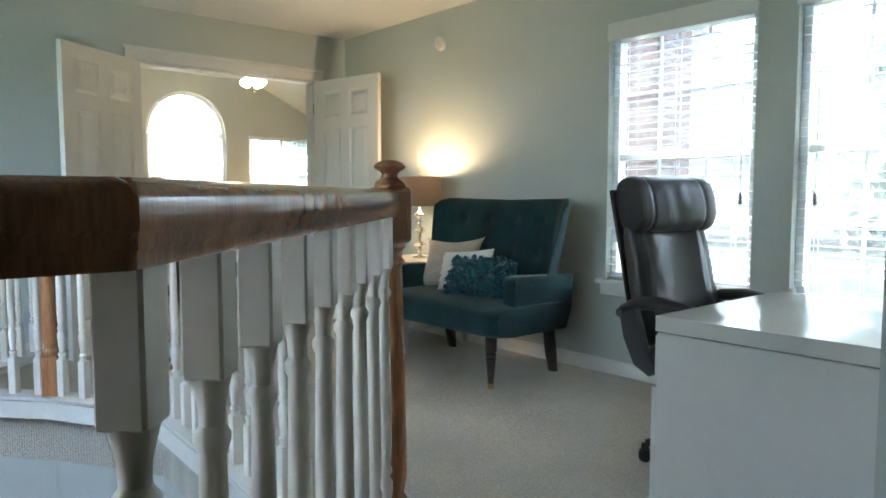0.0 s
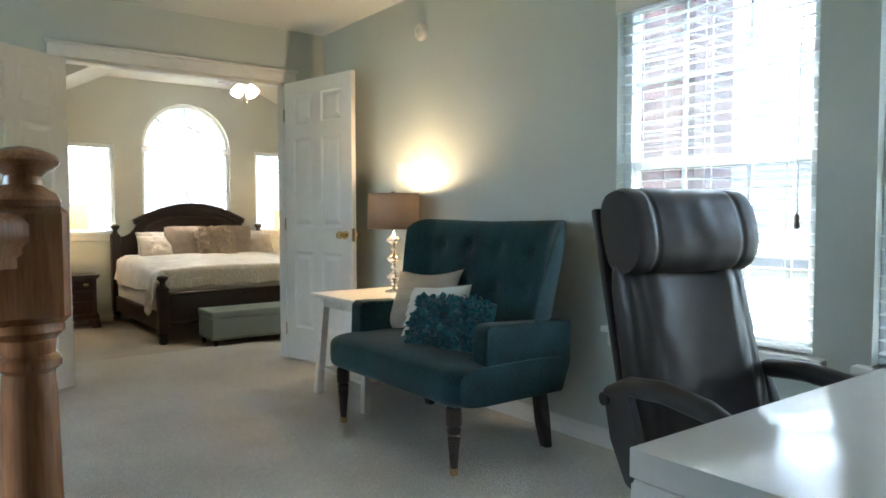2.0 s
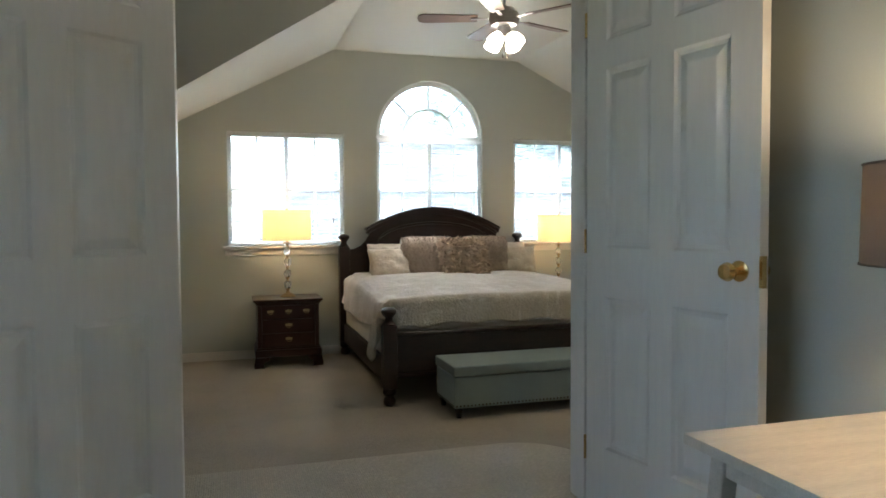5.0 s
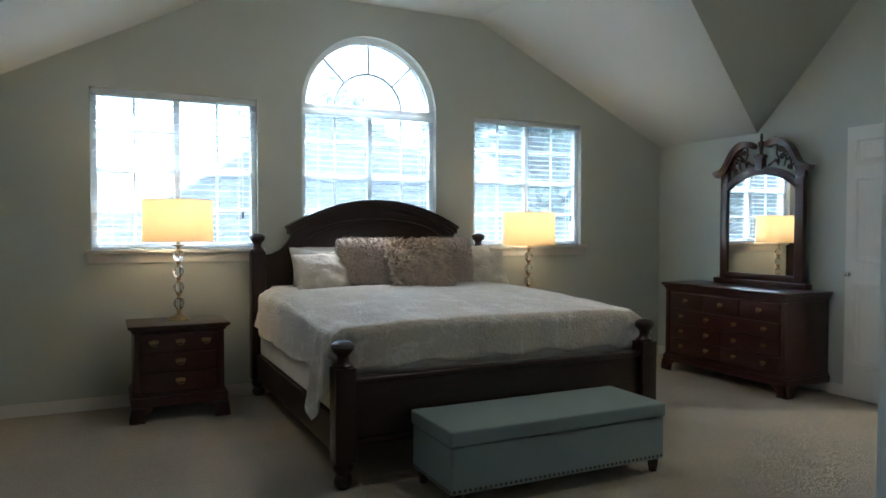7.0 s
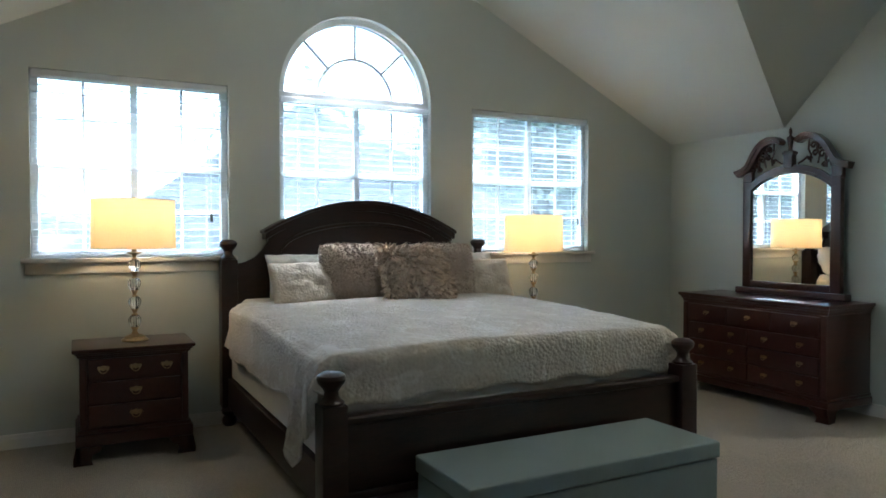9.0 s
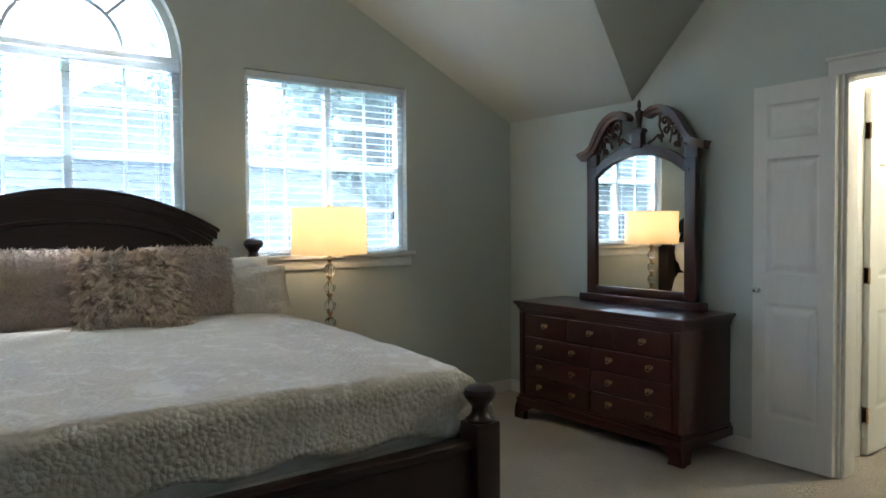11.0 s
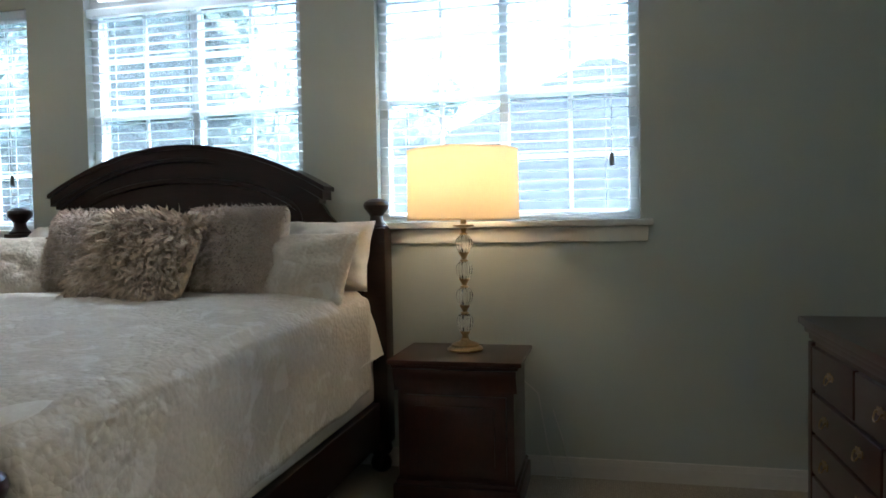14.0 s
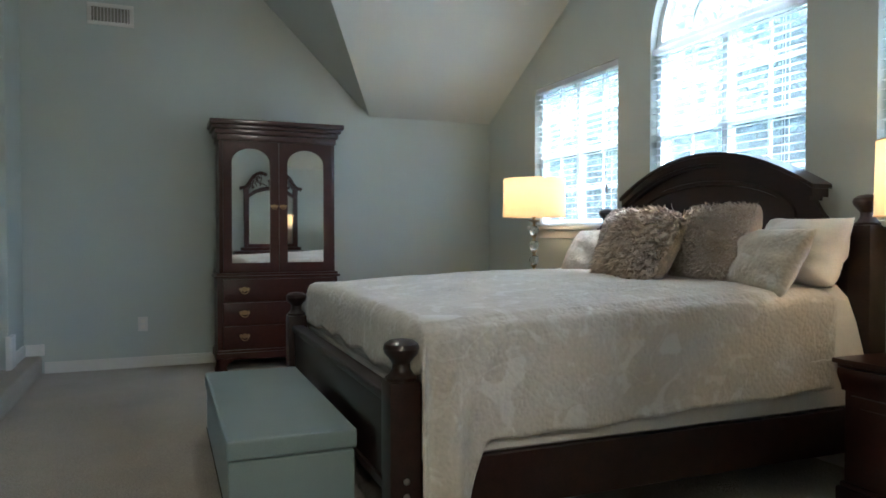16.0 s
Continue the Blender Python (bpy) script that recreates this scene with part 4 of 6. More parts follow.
def tree(x, y, height, spread, seed, label="leafy green tree behind the houses"):
    rnd = random.Random(seed)
    tr = thing("tree", label, "tree", (x, y, GROUND), group="trees outside")
    bm = bmesh.new()
    tube(bm, [(0, 0, 0), (0.1, 0.05, height * 0.25), (0.0, 0.1, height * 0.5), (0.15, 0, height * 0.85)], [0.24, 0.19, 0.13, 0.04], 9)
    ends = []
    for k in range(11):
        a, z = rnd.uniform(0, math.tau), height * rnd.uniform(0.3, 0.75)
        reach = spread * rnd.uniform(0.5, 1.0)
        e = (reach * math.cos(a), reach * math.sin(a), z + reach * rnd.uniform(0.3, 0.8))
        tube(bm, [(0.05, 0.05, z), (e[0] * 0.5, e[1] * 0.5, z + (e[2] - z) * 0.35), e], [0.08, 0.05, 0.015], 6)
        ends.append(e)
    part("trunk", bm, bark, tr)
    ends += [(rnd.gauss(0, spread * 0.4), rnd.gauss(0, spread * 0.4), height * rnd.uniform(0.45, 1.0)) for _ in range(16)]
    vs, fs = [], []
    for e in ends:
        cr = spread * rnd.uniform(0.22, 0.42)
        for _ in range(420):
            c = Vector((rnd.gauss(0, 0.55), rnd.gauss(0, 0.55), rnd.gauss(0, 0.45))) * cr + Vector(e)
            u = Vector((rnd.uniform(-1, 1), rnd.uniform(-1, 1), rnd.uniform(-1, 1))).normalized()
            v = u.cross(Vector((rnd.uniform(-1, 1), rnd.uniform(-1, 1), rnd.uniform(-1, 1)))).normalized()
            s = rnd.uniform(0.12, 0.26)
            i = len(vs)
            vs += [c - u * s, c + v * s * 0.45, c + u * s, c - v * s * 0.45]
            fs.append((i, i + 1, i + 2, i + 3))
    me = bpy.data.meshes.new("crown")
    me.from_pydata([tuple(p) for p in vs], [], fs)
    me.materials.append(leafage)
    crown = new("crown", me)
    crown.parent = tr
    return tr


for i, (x, y, hgt, spr) in enumerate([(-3.2, 20.0, 8.2, 3.0), (-7.5, 24.0, 10.0, 3.6), (-1.7, 31.0, 7.6, 2.6), (-13.0, 22.0, 10.5, 3.8), (13.0, 23.0, 8.6, 3.0), (17.5, 28.0, 9.5, 3.4),
                                      (10.5, 33.0, 9.0, 3.2), (-3.0, 36.0, 11.0, 4.0), (12.0, 1.8, 8.6, 2.2), (24.0, 14.0, 10.0, 3.6), (22.0, -2.0, 10.5, 3.8)]):
    tree(x, y, hgt, spr, i)
bm = bmesh.new()
prism(bm, [(8.0, -9.0), (11.0, -9.0), (11.0, 3.4), (8.0, 3.4)], "z", GROUND + 0.002, GROUND + 0.02)
structure("driveway", bm, asphalt, "grey driveway between the houses", "road")

# ---- loose helpers for furniture ----
def at_part(name, bm, mat, parent, m, label="", smooth=30):
    ob = part(name, bm, mat, parent, label, smooth)
    ob.matrix_basis = m
    return ob


def bail_pull(parent, x, y, z, size=1.0, mat=old_brass):
    """A brass back plate with a hanging bail, on a front that faces -y."""
    bm = bmesh.new()
    pts = [(-0.034, 0.004), (-0.028, 0.016), (-0.014, 0.013), (0, 0.021), (0.014, 0.013), (0.028, 0.016), (0.034, 0.004), (0.026, -0.010), (0.012, -0.007), (0, -0.014), (-0.012, -0.007), (-0.026, -0.010)]
    prism(bm, [(x + size * u, z + size * v) for u, v in pts], "y", y - 0.003, y)
    bail = [(x + size * 0.024 * math.cos(a), y - 0.008 - 0.008 * math.sin(-a), z + size * (0.002 + 0.026 * math.sin(a))) for a in [math.pi + math.pi * k / 8 for k in range(9)]]
    tube(bm, bail, 0.0026 * size, 6)
    for s_ in (-1, 1):
        ball(bm, 0.005 * size, (x + s_ * 0.024 * size, y - 0.006, z + 0.002), 1, 4, 8)
    return part("drawer_pull", bm, mat, parent, "antique brass bail pull")


def drawer(parent, x0, x1, z0, z1, y, mat, pulls, size=1.0):
    """A drawer front with a moulded edge that faces -y, and its pulls."""
    d = part("drawer", block(x0, x1, y - 0.014, y + 0.01, z0, z1, 0.006, 3), mat, parent)
    for p_ in pulls:
        bail_pull(d, p_, y - 0.014, (z0 + z1) / 2 + 0.005, size)
    return d


def moulding(bm, x0, x1, y0, y1, rows):
    """Stacked slabs for tops, cornices and plinths: rows of (z0, z1, overhang)."""
    for z0, z1, o in rows:
        box(bm, x0 - o, x1 + o, y0 - o, y1, z0, z1)
    return bm


def bracket_foot(parent, x, y, sx, mat, h=0.10):
    bm = bmesh.new()
    prism(bm, [(x, h), (x + sx * 0.13, h), (x + sx * 0.12, h * 0.72), (x + sx * 0.085, h * 0.55), (x + sx * 0.075, h * 0.25), (x + sx * 0.085, 0.0), (x - sx * 0.012, 0.0), (x - sx * 0.014, h * 0.3)], "y", y - 0.012, y + 0.02)
    prism(bm, [(y - 0.012, h), (y + 0.12, h), (y + 0.09, h * 0.6), (y + 0.075, 0.0), (y - 0.012, 0.0)], "x", min(x, x + sx * 0.022), max(x, x + sx * 0.022))
    return part("foot", bm, mat, parent)


def pillow(name, label, w, h_, t, m, mat, fold=0.0, seed=0, ears=0.06, pinch_=0.07, wrinkle=1.0):
    """A stuffed cushion standing on its lower edge: width along x, thickness along y."""
    p_ = thing(name, label, "pillow")
    p_.matrix_basis = m
    bm = bmesh.new()
    n = 22
    rnd = Vector((seed * 3.7, seed * 1.3, 0.5))

    def side(s_):
        def at(u, v):
            a, b = 2 * u - 1, 2 * v - 1
            puff = max(0.0, (1 - abs(a) ** 2.6)) ** 0.6 * max(0.0, (1 - abs(b) ** 2.6)) ** 0.6 * 1.15
            pinch = 1 - pinch_ * (a * b) ** 4
            x = w / 2 * a * (1 - ears * (1 - b * b)) * pinch
            z = h_ / 2 + h_ / 2 * b * (1 - ears * (1 - a * a)) * pinch
            wr = noise.noise(Vector((a * 2.3, b * 2.3, s_ * 2.0)) + rnd) * 0.16 * wrinkle + noise.noise(Vector((a * 6, b * 6, s_)) + rnd) * 0.07 * wrinkle
            return (x, s_ * (t / 2 * puff * (1 + wr)) + fold * b, z)
        return at
    sheet(bm, n, n, side(-1))
    sheet(bm, n, n, side(1))
    bmesh.ops.remove_doubles(bm, verts=bm.verts[:], dist=1e-4)
    part("cover", bm, mat, p_, "", 180)
    return p_, side(-1)


def tufts(parent, surf, count, length, width, mat, seed, curl=0.5, label="", name="fur"):
    """Locks of hair or petals on the front of a cushion."""
    rnd = random.Random(seed)
    vs, fs = [], []
    for _ in range(count):
        u, v = rnd.uniform(0.02, 0.98), rnd.uniform(0.02, 0.98)
        c = Vector(surf(u, v))
        n_ = (Vector(surf(min(1, u + 0.01), v)) - c).cross(Vector(surf(u, min(1, v + 0.01))) - c)
        n_ = n_.normalized() if n_.length > 1e-9 else Vector((0, -1, 0))
        if n_.y > 0:
            n_ = -n_
        flow = Vector((rnd.gauss(0, 0.55) + 0.5 * math.sin(u * 9 + v * 5), rnd.gauss(0, 0.1), -0.55 + rnd.gauss(0, 0.5)))
        d = (n_ * rnd.uniform(0.35, 0.9) + flow * curl).normalized()
        s_ = d.cross(Vector((rnd.uniform(-1, 1), rnd.uniform(-1, 1), rnd.uniform(-1, 1)))).normalized()
        ln = length * rnd.uniform(0.55, 1.2)
        bend = (d + Vector((0, 0, -0.7)) * curl).normalized()
        wd = width * rnd.uniform(0.6, 1.3)
        p1, p2 = c + d * ln * 0.5, c + d * ln * 0.5 + bend * ln * 0.5
        i = len(vs)
        vs += [c - s_ * wd * 0.6, c + s_ * wd * 0.6, p1 + s_ * wd, p1 - s_ * wd, p2]
        fs += [(i, i + 1, i + 2, i + 3), (i + 3, i + 2, i + 4)]
    me = bpy.data.meshes.new(name)
    me.from_pydata([tuple(q_) for q_ in vs], [], fs)
    me.polygons.foreach_set("use_smooth", [True] * len(me.polygons))
    me.materials.append(mat)
    ob = new(name, me)
    ob.parent = parent
    return tagged(ob, label, kind="stuff")


def lamp_light(name, at, watts, color, radius=0.035):
    l_ = new(name, bpy.data.lights.new(name, "POINT"))
    l_.data.energy, l_.data.color, l_.data.shadow_soft_size = watts, color, radius
    l_.location = at
    return l_


# ---- bed ----
BX, BY = 4.047, 9.172
bed = thing("bed", "king-size dark espresso wooden poster bed with an arched headboard", "bed", (BX, BY, BED_Z))


def bed_post(x, y, square_top, top):
    bm = bmesh.new()
    q_ = 0.053
    box(bm, x - q_, x + q_, y - q_, y + q_, 0.13, square_top)
    bevelled(bm, 0.008, 2)
    lathe(bm, [(0.030, 0.0), (0.042, 0.012), (0.047, 0.035), (0.040, 0.06), (0.030, 0.07), (0.044, 0.082), (0.052, 0.10), (0.044, 0.132)], 20, (x, y))
    s_ = square_top
    h_ = top - s_
    lathe(bm, [(0.050, s_ - 0.004), (0.052, s_ + 0.07 * h_), (0.040, s_ + 0.14 * h_), (0.030, s_ + 0.26 * h_), (0.029, s_ + 0.40 * h_), (0.038, s_ + 0.50 * h_), (0.054, s_ + 0.64 * h_), (0.059, s_ + 0.76 * h_), (0.055, s_ + 0.87 * h_), (0.038, s_ + 0.96 * h_), (0.003, top)], 24, (x, y))
    return part("bed_post", bm, espresso, bed)


for x in (-0.957, 0.957):
    bed_post(x, -1.056, 0.60, 0.733)
    bed_post(x, 1.06, 1.105, 1.238)
curve = [(0.905, 1.075), (0.85, 1.085), (0.785, 1.115), (0.735, 1.165), (0.70, 1.22), (0.68, 1.245)]
arch = [(0.68 - 1.36 * k / 24, 1.240 + 0.215 * (1 - (1 - k / 12) ** 2)) for k in range(25)]
bm = bmesh.new()
prism(bm, [(0.905, 0.36)] + curve + arch[1:-1] + [(-x, z) for x, z in reversed(curve)] + [(-0.905, 0.36)], "y", 1.045, 1.075)
part("headboard_panel", bm, espresso, bed, "", 20)
bm = bmesh.new()
for i, (off, half_y, th) in enumerate(((0.0, 0.052, 0.040), (0.030, 0.062, 0.020), (-0.024, 0.040, 0.022))):
    n = 40
    rows = []
    for k in range(n + 1):
        a = math.pi * (0.02 + 0.96 * k / n)
        q_ = 1 - 2 * k / n
        c = Vector((0.722 * q_ * (1 + 0.015 * (i == 1) - 0.03 * (i == 2)), 0, 1.256 + 0.215 * (1 - q_ * q_) + off))
        rows.append([bm.verts.new((c.x, 1.058 + sy * half_y, c.z + sz * th / 2)) for sy, sz in ((-1, -1), (1, -1), (1, 1), (-1, 1))])
    for a_, b_ in zip(rows, rows[1:]):
        for k in range(4):
            bm.faces.new((a_[k], a_[(k + 1) % 4], b_[(k + 1) % 4], b_[k]))
    bm.faces.new(rows[0])
    bm.faces.new(rows[-1][::-1])
part("crown_moulding", bm, espresso, bed, "arched crown moulding", 40)
bm = bmesh.new()
n = 30
rows = []
for k in range(n + 1):
    a = math.pi * k / n
    rows.append([bm.verts.new((0.61 * math.cos(a), 1.040 - dy, 1.12 + 0.21 * math.sin(a) + dz)) for dy, dz in ((0, 0), (0.014, 0.006), (0.014, 0.024), (0, 0.03))])
for a_, b_ in zip(rows, rows[1:]):
    for k in range(3):
        bm.faces.new((a_[k], a_[k + 1], b_[k + 1], b_[k]))
part("headboard_bead", bm, espresso, bed, "", 60)
part("footboard", block(-0.905, 0.905, -1.075, -1.037, 0.215, 0.515, 0.006), espresso, bed)
part("footboard_cap", block(-0.905, 0.905, -1.092, -1.02, 0.510, 0.545, 0.012, 3), espresso, bed)
part("footboard_moulding", block(-0.905, 0.905, -1.086, -1.03, 0.205, 0.24, 0.008, 2), espresso, bed)
for s_ in (-1, 1):
    part("side_rail", block(s_ * 0.955 - 0.018, s_ * 0.955 + 0.018, -1.00, 1.01, 0.135, 0.322, 0.006), espresso, bed)
for z in (0.235, 0.285):
    bm = bmesh.new()
    lathe(bm, [(0.011, 0), (0.011, 0.003), (0.004, 0.005)], 10)
    bmesh.ops.transform(bm, matrix=pose(1.0105, -1.056, z, 0, 90), verts=bm.verts[:])
    part("bolt_cap", bm, steel, bed, "small steel bolt cap")
part("box_spring", block(-0.952, 0.952, -0.99, 1.0, 0.324, 0.54, 0.02, 3), sheet_cloth, bed, "white box spring cover")
part("mattress", block(-0.945, 0.945, -0.985, 1.0, 0.52, 0.79, 0.05, 4), sheet_cloth, bed, "white mattress")

quilt = thing("quilt", "cream and grey quilted bedspread draped over the bed", "bedspread", (BX, BY, BED_Z))
bm = bmesh.new()


def quilt_at(u, v):
    """u runs across from one hem to the other, v from the head to the foot and down the front."""
    y = 0.83 - 1.81 * min(1.0, v / 0.88)
    fall = max(0.0, (v - 0.88) / 0.12)
    top = 0.835 - 0.055 * min(1.0, v / 0.88) ** 2
    s_ = -1 if u < 0.5 else 1
    k = abs(u - 0.5) * 2
    if s_ > 0:
        flap = max(0.0, min(1.0, (-y - 0.76) / 0.12))
        flap = flap * flap * (3 - 2 * flap)
        hem = 0.398 + 0.03 * y - 0.21 * flap
    else:
        flap = max(0.0, 1 - abs(y + 0.80) / 0.16)
        hem = 0.512 - 0.225 * flap
    hem += 0.006 * math.sin(y * 9 + s_) + 0.003 * math.sin(y * 23)
    flat = 0.66
    if k < flat:
        x = s_ * 0.950 * k / flat
        z = top + 0.028 * (1 - (k / flat) ** 2) - 0.05 * max(0, (k / flat) - 0.86) ** 2 * 50 * 0.14
    else:
        d = (k - flat) / (1 - flat)
        a = min(1.0, d / 0.18)
        x = s_ * (0.950 + 0.045 * math.sin(a * math.pi / 2) + 0.007 * d * (1 + math.sin(y * 13 + s_)) + 0.055 * d * flap * (1 + 0.6 * math.sin(y * 40)))
        z = top - 0.02 - 0.045 * (1 - math.cos(a * math.pi / 2)) - (top - 0.065 - hem) * max(0.0, (d - 0.12) / 0.88)
    wr = noise.noise(Vector((x * 3.1, y * 3.1, z * 3))) * 0.012 + noise.noise(Vector((x * 11, y * 11, z * 9))) * 0.004
    if fall > 0:
        if k < flat * 0.93:
            e = min(1.0, fall / 0.35)
            y -= 0.030 * math.sin(e * math.pi / 2)
            z -= 0.225 * fall ** 1.3 + 0.012 * math.sin(x * 17) * fall
        else:
            y -= 0.03 * fall
            blend = min(1.0, (k - flat * 0.93) / 0.1)
            z -= 0.225 * fall ** 1.3 * (1 - blend) + 0.05 * fall * blend
            x += s_ * 0.055 * fall * blend
    return (x + wr * 0.6, y + wr * 0.3, z + wr)


sheet(bm, 150, 130, quilt_at)
ob = part("bedspread", bm, quilt_cloth, quilt, "", 180)
solid = ob.modifiers.new("thickness", "SOLIDIFY")
solid.thickness = 0.012
bm = bmesh.new()
sheet(bm, 60, 24, lambda u, v: (1.905 * (u - 0.5) + (0.045 * (1 if u > 0.5 else -1) * (max(0, abs(u - 0.5) * 2 - 0.9) * 10) ** 0.5), 0.60 + 0.40 * v, 0.842 - 0.30 * (max(0, abs(u - 0.5) * 2 - 0.9) * 10) ** 1.6 + 0.006 * noise.noise(Vector((u * 14, v * 9, 0)))))
part("folded_sheet", bm, sheet_cloth, quilt, "white top sheet under the pillows", 180)


def pillow_pose(x, y, lean, rz=0.0, z=0.527):
    return pose(x, y, z, lean, 0, rz)


for side_, x in ((1, 3.52), (2, 4.86)):
    pillow("sleeping_pillow", "white pillow leaning against the headboard", 0.45, 0.335, 0.23, pillow_pose(x - (0.0 if side_ == 1 else 0.04), 9.98, -24, 0, 0.56), sheet_cloth, seed=side_, ears=0.10, pinch_=0.03, wrinkle=2.0)
    pillow("sham_pillow", "cream quilted sham with an embroidered trellis", 0.46, 0.335, 0.15, pillow_pose(3.50 if side_ == 1 else 4.80, 9.755, -30, 3 if side_ == 1 else -9), sham_cloth, seed=side_ + 4, ears=0.07, pinch_=0.02, wrinkle=1.5)
for side_, x in ((1, 3.86), (2, 4.50)):
    p_, surf = pillow("plush_pillow", "taupe plush square pillow", 0.52, 0.44, 0.19, pillow_pose(x - 0.01, 9.785, -20, 2 if side_ == 1 else -3), plush_cloth, seed=side_ + 8, pinch_=0.12)
    tufts(p_, surf, 5000, 0.020, 0.0028, plush_cloth, side_, 0.5, "short taupe pile", "nap")
p_, surf = pillow("fur_pillow", "shaggy taupe fur pillow in front of the others", 0.50, 0.435, 0.19, pillow_pose(4.185, 9.555, -35, -1), fur_cloth, seed=20, pinch_=0.2)
tufts(p_, surf, 4600, 0.068, 0.0105, fur_cloth, 5, 0.85, "long shaggy taupe fur")


# ---- bedside tables and lamps ----
def nightstand_drawers():
    n_ = thing("nightstand", "dark mahogany nightstand with three drawers and brass pulls", "nightstand", (2.49, 9.78, BED_Z))
    w, d, h_ = 0.285, 0.42, 0.64
    part("body", block(-w, w, 0.0, d, 0.12, h_ - 0.035, 0.004), mahogany, n_)
    bm = moulding(bmesh.new(), -w, w, 0, d, [(h_ - 0.05, h_ - 0.035, 0.012), (h_ - 0.035, h_ - 0.02, 0.022), (h_ - 0.022, h_, 0.036)])
    part("top", bevelled(bm, 0.006, 2), mahogany, n_)
    bm = moulding(bmesh.new(), -w, w, 0, d, [(0.10, 0.165, 0.022), (0.165, 0.185, 0.012)])
    part("plinth", bevelled(bm, 0.007, 2), mahogany, n_)
    for s_ in (-1, 1):
        bracket_foot(n_, s_ * (w + 0.02), -0.018, -s_, mahogany)
        part("corner_column", block(s_ * (w - 0.02) - 0.018, s_ * (w - 0.02) + 0.018, -0.012, 0.01, 0.19, h_ - 0.055, 0.005), mahogany, n_)
    drawer(n_, -w + 0.045, w - 0.045, 0.46, 0.58, 0.0, mahogany, (-0.165, 0.0, 0.165), 0.95)
    drawer(n_, -w + 0.045, w - 0.045, 0.33, 0.45, 0.0, mahogany, (0.0,))
    drawer(n_, -w + 0.045, w - 0.045, 0.20, 0.32, 0.0, mahogany, (0.0,))
    return n_


def nightstand_door():
    n_ = thing("nightstand", "dark mahogany nightstand with a deep moulded top drawer", "nightstand", (5.43, 9.865, BED_Z))
    w, d, h_ = 0.232, 0.38, 0.586
    part("body", block(-w, w, 0.0, d, 0.09, h_ - 0.03, 0.004), mahogany, n_)
    bm = moulding(bmesh.new(), -w, w, 0, d, [(h_ - 0.034, h_ - 0.018, 0.020), (h_ - 0.02, h_, 0.034)])
    part("top", bevelled(bm, 0.005, 2), mahogany, n_)
    bm = bmesh.new()
    prism(bm, [(0.0, h_ - 0.035), (-0.028, h_ - 0.035), (-0.032, h_ - 0.055), (-0.020, h_ - 0.085), (-0.008, h_ - 0.105), (-0.006, h_ - 0.125), (0.0, h_ - 0.125)], "x", -w - 0.012, w + 0.012)
    part("ogee_drawer", bm, mahogany, n_, "", 40)
    dr = part("door", block(-w + 0.03, w - 0.03, -0.014, 0.01, 0.13, h_ - 0.14, 0.005), mahogany, n_)
    part("door_panel", block(-w + 0.075, w - 0.075, -0.020, -0.012, 0.17, h_ - 0.18, 0.004), mahogany, dr)
    bm = moulding(bmesh.new(), -w, w, 0, d, [(0.0, 0.085, 0.022), (0.085, 0.105, 0.012)])
    part("plinth", bevelled(bm, 0.008, 2), mahogany, n_)
    return n_


